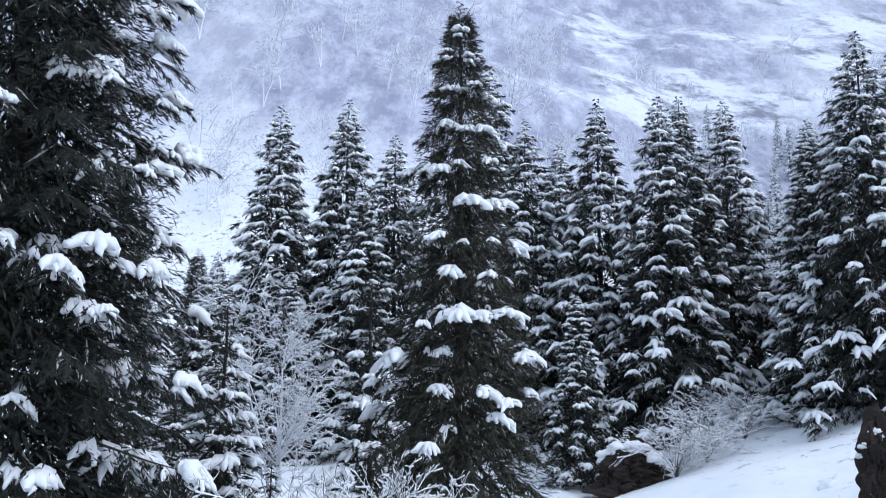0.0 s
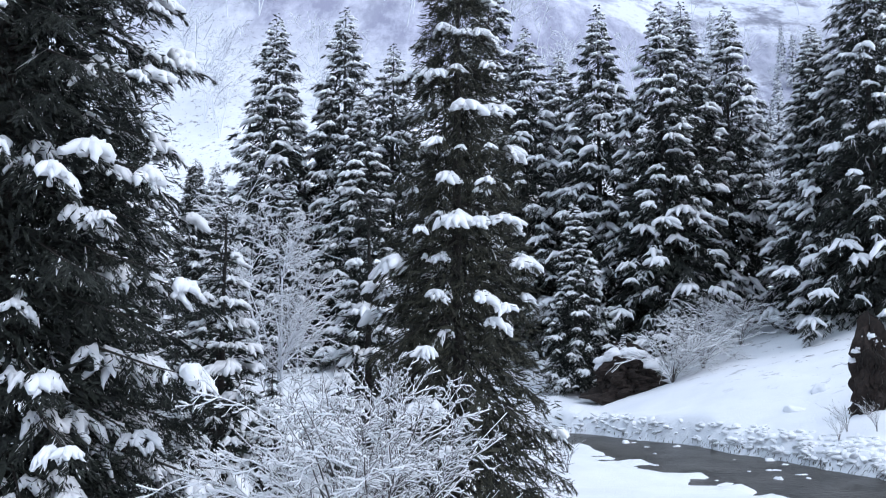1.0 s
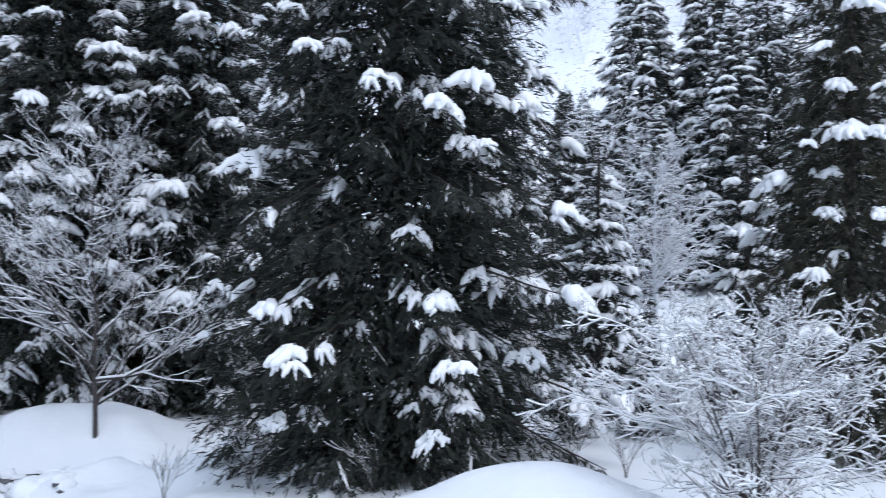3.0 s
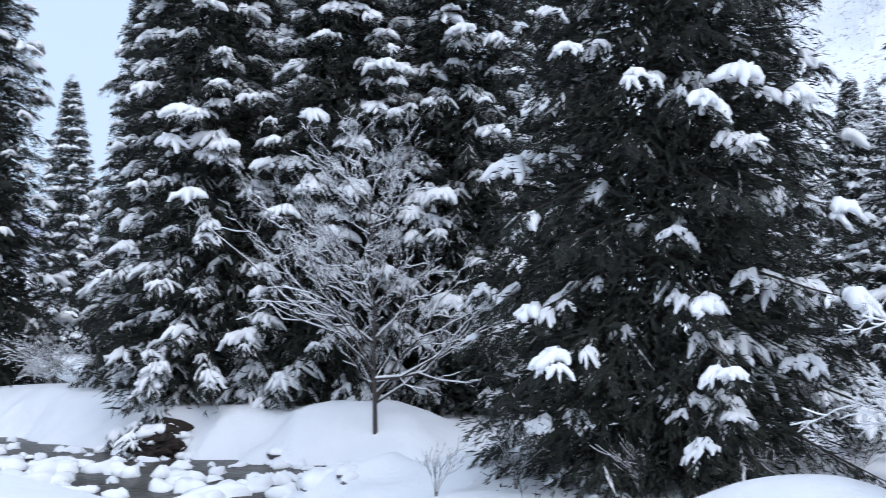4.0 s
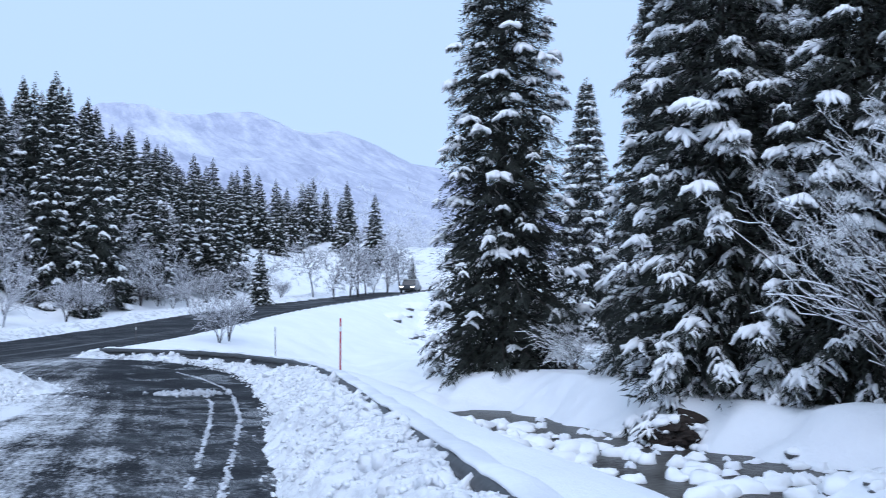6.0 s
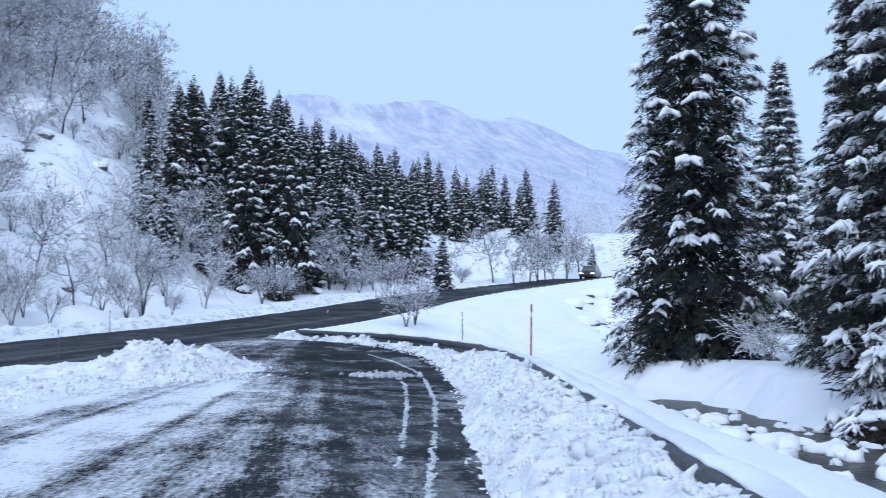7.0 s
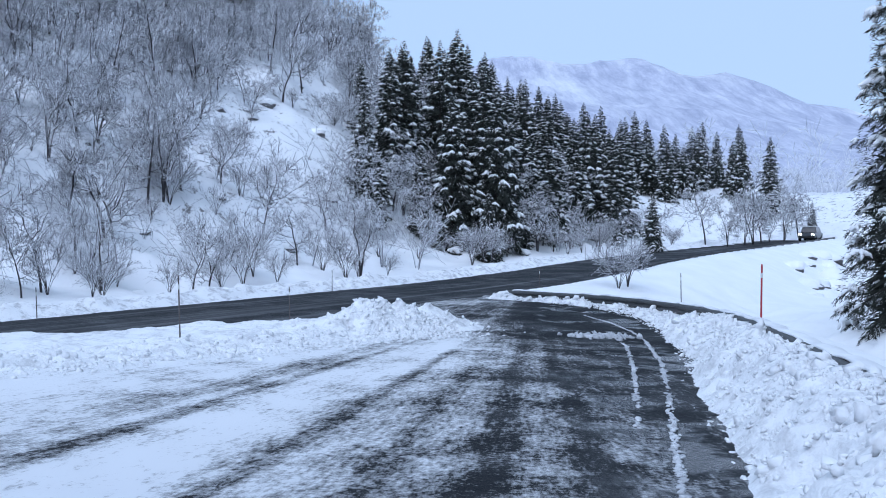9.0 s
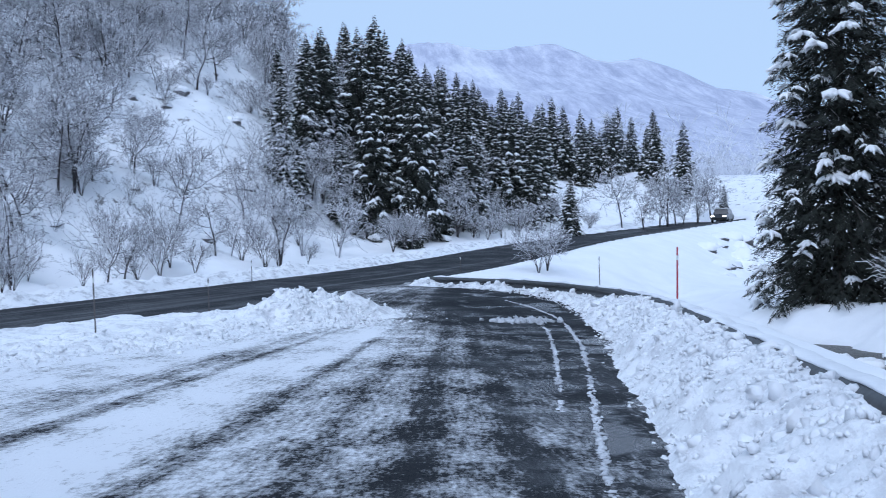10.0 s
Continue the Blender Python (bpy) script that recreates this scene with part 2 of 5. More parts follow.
    wet = ramp(nt, noise_node(nt, 0.55, 5, 0.6, pos), (0.44, (0.85, 0.85, 0.85)), (0.66, (0.5, 0.5, 0.5)))
    rough = nt.nodes.new("ShaderNodeMix")
    rough.data_type = "FLOAT"
    nt.links.new(mask, rough.inputs[0])
    if layby:
        # standing melt water along the toe of the ploughed snow
        edge = nt.nodes.new("ShaderNodeMapRange")
        nt.links.new(ang, edge.inputs[0])
        edge.inputs[1].default_value, edge.inputs[2].default_value = -0.1, -0.075
        pool = maths(nt, "MULTIPLY", edge.outputs[0], ramp(nt, noise_node(nt, 0.8, 4, 0.6, pos), (0.54, (0, 0, 0)), (0.6, (1, 1, 1))))
        dry = nt.nodes.new("ShaderNodeMix")
        dry.data_type = "FLOAT"
        nt.links.new(pool, dry.inputs[0])
        nt.links.new(wet, dry.inputs[2])
        dry.inputs[3].default_value = 0.12
        wet = dry.outputs[0]
        nt.links.new(maths(nt, "ADD", maths(nt, "MULTIPLY", pool, 0.25), 0.09), b.inputs["Specular IOR Level"])
    nt.links.new(wet, rough.inputs[2])
    rough.inputs[3].default_value = 0.9
    nt.links.new(rough.outputs[0], b.inputs["Roughness"])
    b.inputs["Specular IOR Level"].default_value = 0.18
    bump(nt, b, maths(nt, "ADD", maths(nt, "MULTIPLY", mask, 1.0), maths(nt, "MULTIPLY", speck, 0.9)), 0.8, 0.025)
    return m


def needle_material(name, dark, light):
    m, nt, b = nodes_of(name)
    pos = coords(nt)
    g = nt.nodes.new("ShaderNodeNewGeometry")
    isl = g.outputs["Random Per Island"]
    fac = maths(nt, "ADD", maths(nt, "MULTIPLY", isl, 0.6), maths(nt, "MULTIPLY", noise_node(nt, 3.0, 4, 0.6, pos), 0.5))
    sharp = noise_node(nt, 48.0, 3, 0.7, pos)
    fac = maths(nt, "ADD", fac, maths(nt, "MULTIPLY", maths(nt, "SUBTRACT", sharp, 0.5), 1.8))
    nt.links.new(ramp(nt, fac, (0.2, dark), (0.95, light)), b.inputs["Base Color"])
    b.inputs["Roughness"].default_value = 0.7
    bump(nt, b, sharp, 1.0, 0.03)
    return m


def bark_material(name, low, high, frost=0.0):
    m, nt, b = nodes_of(name)
    pos = coords(nt)
    col = ramp(nt, noise_node(nt, 14.0, 6, 0.7, pos), (0.3, low), (0.75, high))
    if frost:
        lie = maths(nt, "ADD", up_facing(nt, -0.2 if frost < 0.7 else -1.0, 0.6 if frost < 0.7 else 0.3), maths(nt, "MULTIPLY", noise_node(nt, 2.0, 4, 0.7, pos), 0.5))
        if frost > 0.7:
            isl = nt.nodes.new("ShaderNodeNewGeometry").outputs["Random Per Island"]
            lie = maths(nt, "ADD", lie, maths(nt, "MULTIPLY", maths(nt, "SUBTRACT", isl, 0.4), 1.2))
        mask = ramp(nt, lie, (0.75 - frost * 0.5, (0, 0, 0)), (0.95 - frost * 0.5, (1, 1, 1)))
        col = mixed(nt, mask, col, SNOW)
    nt.links.new(col, b.inputs["Base Color"])
    b.inputs["Roughness"].default_value = 0.85
    bump(nt, b, noise_node(nt, 30.0, 5, 0.7, pos), 0.7, 0.02)
    return m


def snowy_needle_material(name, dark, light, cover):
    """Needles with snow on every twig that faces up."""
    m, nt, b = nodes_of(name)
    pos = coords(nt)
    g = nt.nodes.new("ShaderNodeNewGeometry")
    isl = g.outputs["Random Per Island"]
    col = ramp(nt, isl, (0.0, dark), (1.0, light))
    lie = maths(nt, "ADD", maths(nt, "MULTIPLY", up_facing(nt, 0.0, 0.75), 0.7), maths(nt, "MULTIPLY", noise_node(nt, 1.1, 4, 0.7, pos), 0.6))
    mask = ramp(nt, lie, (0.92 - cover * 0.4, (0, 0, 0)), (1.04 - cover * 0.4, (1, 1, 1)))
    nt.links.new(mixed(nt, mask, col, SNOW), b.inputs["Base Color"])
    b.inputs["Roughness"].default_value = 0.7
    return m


def plain_material(name, colour, rough=0.6, metal=0.0, grain=30.0, vary=0.25):
    m, nt, b = nodes_of(name)
    pos = coords(nt)
    lo = tuple(c * (1 - vary) for c in colour)
    hi = tuple(min(1, c * (1 + vary)) for c in colour)
    n = noise_node(nt, grain, 5, 0.65, pos)
    nt.links.new(ramp(nt, n, (0.3, lo), (0.7, hi)), b.inputs["Base Color"])
    b.inputs["Roughness"].default_value, b.inputs["Metallic"].default_value = rough, metal
    bump(nt, b, n, 0.25, 0.004)
    return m


M_TERRAIN = terrain_material()
M_SNOW = snow_material("fresh_snow")
M_LUMP = snow_material("ploughed_snow", 16.0, 0.025, (0.64, 0.65, 0.68), (0.87, 0.875, 0.89))
M_LAYBY = asphalt_material("layby_asphalt", True)
M_ROAD = asphalt_material("road_asphalt", False)
M_NEEDLE = needle_material("spruce_needles", (0.0025, 0.004, 0.0033), (0.04, 0.048, 0.035))
M_NEEDLE_MOSS = needle_material("mossy_spruce_needles", (0.008, 0.009, 0.006), (0.085, 0.082, 0.052))
M_SLUSH = snow_material("tyre_slush", 30.0, 0.015, (0.3, 0.31, 0.34), (0.72, 0.73, 0.76))
# distant spruces: snow on top, needle colour lifted to a bluish grey as haze
M_NEEDLE_FROST_HAZE = snowy_needle_material("frost_haze_spruce_needles", (0.05, 0.06, 0.07), (0.14, 0.16, 0.18), 0.75)
M_BARK = bark_material("spruce_bark", (0.016, 0.013, 0.011), (0.06, 0.047, 0.04))
M_TWIG = bark_material("bare_twig_bark", (0.035, 0.03, 0.03), (0.12, 0.1, 0.09))
M_FROST_TWIG = bark_material("snowed_twig_bark", (0.06, 0.042, 0.042), (0.2, 0.15, 0.14), 0.8)
M_SLOPE_TWIG = bark_material("hillside_twig_bark", (0.15, 0.148, 0.165), (0.45, 0.44, 0.48), 0.69)
M_STEM = bark_material("snowed_stem_bark", (0.018, 0.016, 0.018), (0.08, 0.07, 0.075), 0.1)
M_STEEL = plain_material("galvanised_steel", (0.085, 0.088, 0.092), 0.55, 0.6, 12.0, 0.3)
M_RED = plain_material("red_plastic", (0.36, 0.03, 0.035), 0.5)
M_STAKE = plain_material("weathered_stake", (0.1, 0.085, 0.08), 0.8)
M_REFLECT = plain_material("pale_reflector_band", (0.7, 0.7, 0.68), 0.4)
M_RIME_TWIG = bark_material("rimed_twig_bark", (0.22, 0.22, 0.26), (0.5, 0.5, 0.56), 0.85)
M_GRASS = bark_material("withered_grass", (0.03, 0.025, 0.018), (0.12, 0.1, 0.07))
M_ROCK = bark_material("snowed_rock", (0.05, 0.048, 0.05), (0.2, 0.19, 0.19), 0.3)
M_SOIL = bark_material("root_soil", (0.005, 0.004, 0.003), (0.048, 0.028, 0.02))


def water_material():
    m, nt, b = nodes_of("creek_water")
    pos = coords(nt)
    nt.links.new(ramp(nt, noise_node(nt, 0.8, 5, 0.6, pos), (0.35, (0.03, 0.026, 0.022)), (0.7, (0.1, 0.094, 0.085))), b.inputs["Base Color"])
    b.inputs["Roughness"].default_value = 0.3
    b.inputs["IOR"].default_value = 1.33
    b.inputs["Specular IOR Level"].default_value = 0.1
    bump(nt, b, noise_node(nt, 5.0, 4, 0.6, pos), 0.6, 0.06)
    return m


M_WATER = water_material()


# ---- the lie of the land ----
def hash2(ix, iy, seed):
    h = (ix.astype(np.int64) * 374761393 + iy.astype(np.int64) * 668265263 + seed * 1442695041) & 0xFFFFFFFF
    h = ((h ^ (h >> 13)) * 1274126177) & 0xFFFFFFFF
    return ((h ^ (h >> 16)) & 0xFFFFFF) / float(0xFFFFFF)


def lattice(x, y, seed):
    ix, iy = np.floor(x), np.floor(y)
    fx, fy = x - ix, y - iy
    fx, fy = fx * fx * (3 - 2 * fx), fy * fy * (3 - 2 * fy)
    a, b = hash2(ix, iy, seed), hash2(ix + 1, iy, seed)
    c, d = hash2(ix, iy + 1, seed), hash2(ix + 1, iy + 1, seed)
    return (a + (b - a) * fx) * (1 - fy) + (c + (d - c) * fx) * fy - 0.5


def fbm(x, y, scale, octaves=4, seed=0, gain=0.5):
    x, y = np.asarray(x, float) / scale, np.asarray(y, float) / scale
    total, amp = np.zeros(np.broadcast(x, y).shape), 1.0
    for k in range(octaves):
        total = total + amp * lattice(x + 17.3 * k, y - 9.1 * k, seed + k)
        x, y, amp = x * 2.03, y * 2.03, amp * gain
    return total


def smooth(a, b, v):
    k = np.clip((v - a) / (b - a), 0, 1)
    return k * k * (3 - 2 * k)


def line_dist(x, y, pts):
    """Distance from a broken line, and the line's third value at the nearest point of it."""
    best, val = np.full(np.shape(x), 1e9), np.zeros(np.shape(x))
    for (x0, y0, v0), (x1, y1, v1) in zip(pts, pts[1:]):
        k = np.clip(((x - x0) * (x1 - x0) + (y - y0) * (y1 - y0)) / ((x1 - x0) ** 2 + (y1 - y0) ** 2), 0, 1)
        d = np.hypot(x - x0 - k * (x1 - x0), y - y0 - k * (y1 - y0))
        val = np.where(d < best, v0 + k * (v1 - v0), val)
        best = np.minimum(d, best)
    return best, val


ROAD_U, ROAD_N = (-0.848, 0.530), (0.530, 0.848)      # along and across the main road


def road_s(x, y):
    return x * ROAD_U[0] + y * ROAD_U[1]


def road_n(x, y):
    return x * ROAD_N[0] + y * ROAD_N[1]


def road_z(s):
    return -1.1 + 0.42 * smooth(36, 66, s) + 0.012 * np.clip(s - 50, 0, 60)


def layby_z(x, y):
    z = -0.01 + 0.043 * np.clip(x, -29, 30) - 0.021 * np.clip(y, -8, 9)
    return z + (road_z(road_s(x, y)) - z) * smooth(-22, -34, x)


# the guard rail: x, y, height of the beam's top
RAIL = [(11.0, -0.6, 0.98), (5.0, 0.75, 0.78), (0.0, 1.85, 0.62), (-5.66, 3.11, 0.40), (-9.45, 3.97, 0.22), (-14.6, 5.09, 0.02),
        (-19.2, 6.12, -0.2), (-23.8, 7.02, -0.45), (-27.4, 7.5, -0.63), (-30.4, 7.45, -0.74), (-33.2, 6.75, -0.79),
        (-35.8, 5.35, -0.82), (-38.3, 3.1, -0.86)]


def rail_y(x):
    r = sorted((p[0], p[1]) for p in RAIL)
    return np.interp(x, [p[0] for p in r], [p[1] for p in r])


CREEK = [(-75, 32, -4.2), (-50, 24.5, -3.6), (-36, 15.2, -2.9), (-26, 13.3, -2.5), (-20.5, 12.7, -2.25), (-15, 13.4, -2.05), (-12, 14.8, -1.95), (-10, 19, -1.8),
         (-8, 28, -1.5), (-3, 36.5, -1.25), (2.3, 37.8, -1.1), (5.0, 32.2, -1.05), (6.5, 27.8, -1.02), (7.3, 24.2, -1.0), (7.8, 20, -0.98), (9, 14, -0.95), (16, 6, -0.9), (30, -8, -0.6)]


def valley_z(x, y):
    """The valley floor below the rail, and the forest floor that climbs from it."""
    z = -0.9 - 0.045 * np.clip(-13 - x, 0, 40)
    near = smooth(14.0, 11.5, y - 0.12 * np.clip(-x - 16, 0, 40)) * smooth(-7.5, -10.5, x)
    z = z - near * (0.8 + 0.32 * smooth(-10, -14, x) - 0.025 * np.clip(-13 - x, 0, 25))
    over = (x - 8.2) * 0.94 + (y - 24) * 0.34           # metres past the creek's far edge
    rise = np.maximum(0.33 * np.clip(over - 1, 0, 14) * smooth(-14, 2, x), 0.15 * np.clip(y - 37 - 0.3 * np.clip(-x, 0, 60), 0, 40) * smooth(-80, -40, x))
    z = z + rise + 0.3 * smooth(0.2, 1.4, over) * smooth(-4, 2, x)
    return z + 0.32 * fbm(x, y, 9, 3, 5) + 0.2 * fbm(x, y, 2.4, 3, 9) + near * 0.35 * fbm(x, y, 1.0, 3, 10)


def hill_z(x, y):
    s, q = road_s(x, y), -road_n(x, y) - 26.0
    e = s - q
    tall = 3.0 + 7.0 * (1 - smooth(98, 124, e)) + 8.0 * (1 - smooth(72, 104, e)) + 125 * (1 - smooth(38, 72, e)) ** 1.3
    foot = np.clip(q - 3.5, 0, None)
    climb = 0.62 * (foot - 2.5 * (1 - np.exp(-foot / 2.5)))
    climb = tall * np.tanh(climb / tall)
    rough = np.minimum(foot / 3.5, 1.0)
    return road_z(s) + 0.25 + climb + rough * (2.2 * fbm(x, y, 14, 4, 21) + 1.2 * fbm(x, y, 3.2, 3, 31))


def mountain_z(x, y):
    """The mountain side behind the wood, and the far hill over the valley's end."""
    d = y - 92 + 0.55 * np.clip(-x - 10, -60, 400)
    face = np.clip(d, 0, None)
    z = 0.95 * (face - 40 * (1 - np.exp(-face / 40)))
    z = 460 * np.tanh(z / 460)
    z = z * (1 - smooth(10, 100, -x - 0.35 * y)) + np.minimum(face / 30, 1) * (18 * fbm(x, y, 70, 3, 41))
    far = (18 + 94 * (1 - smooth(150, 410, y))) * np.exp(-(((x + 850) / 330) ** 2)) * smooth(700, 380, y) * smooth(-420, -150, y)
    far = far * smooth(4, 20, far)
    far = far + smooth(20, 80, far) * (5 * fbm(x, y, 60, 4, 47))
    far = far + 17 * smooth(-190, -430, x) * smooth(900, 500, y) * smooth(10, 60, y)
    return np.maximum(z, 0) + far


def ploughed(x, y):
    """1 on the snow that the plough threw up along the lay-by and the road, 0 elsewhere."""
    n = road_n(x, y)
    side = (y < rail_y(x) - 0.1) & (x > -41) & (n > -19.3)
    verge = (n < -25.2) & (n > -27.4)
    return np.where(side, 1.0, 0.0) + np.where(verge, 1.6, 0.0)


def ground_z(x, y):
    x, y = np.asarray(x, float), np.asarray(y, float)
    s, n = road_s(x, y), road_n(x, y)
    rail_d, rail_t = line_dist(x, y, RAIL)
    ry = rail_y(x)
    beyond = (y > ry) & (x > -38.3)
    beyond = beyond | ((x <= -38.3) & (n > -18.2))
    # paved side
    paved = layby_z(x, y) - 0.09
    chunk = fbm(x, y, 0.9, 4, 61, 0.62)
    lumpy = sum(a * (0.5 - 2.4 * np.abs(lattice(x / q, y / q, 620 + i))) for i, (q, a) in enumerate([(0.62, 0.16), (0.33, 0.10), (0.19, 0.06)]))
    # ploughed ridge against the rail
    edge = np.where(x > -31, rail_d, np.minimum(rail_d, 3))
    wide = 1.14 + 0.35 * fbm(x, y, 5, 2, 63)
    top = rail_t - 0.11 + 0.07 * fbm(x, y, 2.6, 2, 65) - 0.2 * smooth(-23, -29, x)
    ridge_k = smooth(wide + 0.45, 0.15, edge)
    z = paved + (np.maximum(top - paved, 0)) * ridge_k + smooth(0.02, 0.35, ridge_k) * (1 - 0.62 * ridge_k) * (0.36 * chunk + 1.8 * lumpy)
    # berm between lay-by and road, with the heap at its end
    berm_k = smooth(-12.6, -14.4, n) * smooth(-19.3, -17.2, n) * smooth(24.8, 23.4, s + 0.25 * (n + 13))
    heap = np.exp(-(((s - 21.0) / 2.5) ** 4) - ((n + 14.7) / 1.2) ** 2)
    crest = 0.15 + 0.38 * heap + 0.16 * fbm(x, y, 3.1, 2, 67)
    z = z + berm_k * (crest + 0.12 + 0.30 * chunk * (0.35 + heap) + lumpy * np.clip(0.3 + heap + 0.9 * smooth(-15.2, -13.6, n), 0, 1.2))
    z = z + 0.55 * np.exp(-(((x + 39.3) / 1.2) ** 2) - ((y - 2.9) / 0.8) ** 2)
    # main road bed and what lies past it
    on_road = smooth(-17.2, -19.2, n)
    bed = road_z(s) - 0.09
    lip = 0.3 * np.exp(-((n + 26.3) / 0.7) ** 2) * (1 + 1.2 * chunk) + 0.12 * np.exp(-((n + 28) / 1.2) ** 2) * (1 + 2 * chunk)
    past = np.where(n < -25.2, np.maximum(hill_z(x, y) - 0.25 + lip, bed), bed)
    past = bed + (past - bed) * smooth(-24.7, -26.0, n)
    z = np.where(n < -17.2, z + (bed - z) * on_road * (1 - berm_k), z)
    z = np.where(n < -19.2, past, z)
    # the valley side of the rail
    floor = valley_z(x, y)
    bank_d = np.where(x > -38.3, rail_d, np.maximum(n + 18.2, 0))
    shoulder = np.where(x > -38.3, rail_t - 0.13, road_z(s) + 0.12 + 0.22 * smooth(-44, -56, x))
    drop = smooth(0.5, np.where(x > -38.3, 4.6, 9.0), bank_d)
    low = shoulder + (floor - shoulder) * drop
    cd, cz = line_dist(x, y, CREEK)
    half = 0.95 + 0.6 * smooth(-2, 3, x) + 0.5 * fbm(x, y, 4, 2, 71) + 0.35 * fbm(x, y, 0.9, 2, 72)
    bedk = smooth(half + 0.6 + smooth(-3, -9, x) * (1.1 + 1.2 * fbm(x, y, 2.2, 2, 74)), half - 0.1, cd)
    bedk = bedk * np.where(x < -20, smooth(-33, -27, x), 1.0)
    low = low + (cz - 0.3 - low) * bedk
    low = low + ((0.1 + 0.3 * smooth(-2, 2, x)) * fbm(x, y, 0.7, 3, 73) + 0.4 * smooth(-5, -9, x) * fbm(x, y, 1.5, 3, 75)) * smooth(3.6, 0.9, cd)
    z = np.where(beyond, low, z)
    # the creek's far bank: a low crest of snow, and a hollow behind it under the spruces
    along = np.exp(-((x + 14.5) / 6.5) ** 4)
    z = z + along * (0.12 * np.exp(-((y - 16.2) / 0.9) ** 2) - 0.42 * smooth(16.9, 18.6, y) * smooth(34, 28, y) + 0.16 * fbm(x, y, 1.3, 3, 79) * np.exp(-((y - 16) / 1.8) ** 2))
    z = z + 0.75 * np.exp(-(((x + 3.1) / 1.5) ** 2) - ((y - 10.0) / 0.9) ** 2)
    return z + mountain_z(x, y) + 0.12 * np.clip(x - 22, 0, 300)


def graded(stages, reach, growth):
    """Grid lines: even in stages (from, to, step), then wider and wider out to the reach."""
    core = np.concatenate([np.arange(lo, hi - step / 2, step) for lo, hi, step in stages] + [[stages[-1][1]]])
    out, d, v = [], 0.2, core[-1]
    while v < reach:
        d = min(d * growth, 28)
        v += d
        out.append(v)
    low, d, v = [], 0.2, core[0]
    while v > -reach:
        d = min(d * growth, 28)
        v -= d
        low.append(v)
    return np.concatenate([low[::-1], core, out])


def mesh_of(name, verts, faces, material, shade=True):
    me = bpy.data.meshes.new(name)
    verts, faces = np.asarray(verts, np.float32), np.asarray(faces, np.int32)
    k = faces.shape[1]
    me.vertices.add(len(verts))
    me.vertices.foreach_set("co", verts.ravel())
    me.loops.add(faces.size)
    me.loops.foreach_set("vertex_index", faces.ravel())
    me.polygons.add(len(faces))
    me.polygons.foreach_set("loop_start", np.arange(0, faces.size, k, dtype=np.int32))
    me.polygons.foreach_set("use_smooth", np.full(len(faces), shade))
    me.materials.append(material)
    me.update(calc_edges=True)
    return me


def grid_faces(nx, ny):
    i = np.arange(nx * ny).reshape(ny, nx)
    return np.stack([i[:-1, :-1], i[:-1, 1:], i[1:, 1:], i[1:, :-1]], -1).reshape(-1, 4)


gx = graded([(-44, -30, 0.25), (-30, 2, 0.11), (2, 13, 0.25)], 1900, 1.06)
gy = graded([(-13, -7, 0.18), (-7, 9, 0.11), (9, 17, 0.2), (17, 39, 0.25)], 1900, 1.06)
GX, GY = np.meshgrid(gx, gy)
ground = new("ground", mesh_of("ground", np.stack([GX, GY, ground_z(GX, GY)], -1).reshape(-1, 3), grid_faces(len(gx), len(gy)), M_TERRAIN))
ground.data.attributes.new("ploughed", "FLOAT", "POINT").data.foreach_set("value", ploughed(GX, GY).ravel())
tagged(ground, "deep snow cover over valley floor, banks and mountain sides", "snow ground", kind="structure")


def sheet(name, us, vs, place, material, label, category):
    U, V = np.meshgrid(us, vs)
    X, Y, Z = place(U, V)
    top = np.stack([X, Y, Z], -1).reshape(-1, 3)
    ob = new(name, mesh_of(name, top, grid_faces(len(us), len(vs)), material))
    return tagged(ob, label, category, kind="structure")


def road_place(s, n):
    return s * ROAD_U[0] + n * ROAD_N[0], s * ROAD_U[1] + n * ROAD_N[1], road_z(s) + 0.012 * (1 - ((n + 22) / 3.2) ** 2)


sheet("road", np.arange(-90, 131, 1.0), np.arange(-25.6, -18.39, 0.6), road_place, M_ROAD,
      "wet dark asphalt country road, ploughed between snow edges", "road")
sheet("layby_pavement", np.arange(-39, 26.1, 0.5), np.arange(-19, 8.1, 0.5),
      lambda x, y: (x, np.minimum(y, rail_y(x) - 0.3), np.where(road_n(x, y) < -19.5, -3.0, layby_z(x, y) + 0.006 * fbm(x, y, 2, 2, 81))), M_LAYBY,
      "lay-by asphalt half covered with packed snow and slush", "pavement")


def creek_place(u, v):
    i = np.clip(u.astype(int), 0, len(CREEK) - 2)
    k = u - i
    P = np.array(CREEK)
    a, b = P[i], P[i + 1]
    dirs = b - a
    ln = np.hypot(dirs[..., 0], dirs[..., 1])
    px = a[..., 0] + k * dirs[..., 0]
    py = a[..., 1] + k * dirs[..., 1]
    pz = a[..., 2] + k * dirs[..., 2]
    # across: averaged with the neighbouring reach, so that bends stay closed
    j = np.clip(i + np.where(k > 0.5, 1, -1), 0, len(CREEK) - 2)
    d2 = P[j + 1] - P[j]
    w = np.abs(k - 0.5)
    dx, dy = dirs[..., 0] / ln, dirs[..., 1] / ln
    l2 = np.hypot(d2[..., 0], d2[..., 1])
    dx, dy = dx * (1 - w) + w * d2[..., 0] / l2, dy * (1 - w) + w * d2[..., 1] / l2
    l3 = np.hypot(dx, dy)
    return px - v * dy / l3, py + v * dx / l3, pz


sheet("creek_water", np.arange(0, len(CREEK) - 1 + 0.001, 0.125), np.arange(-3.0, 3.01, 0.6), creek_place, M_WATER,
      "dark shallow creek water between snowed banks", "water")


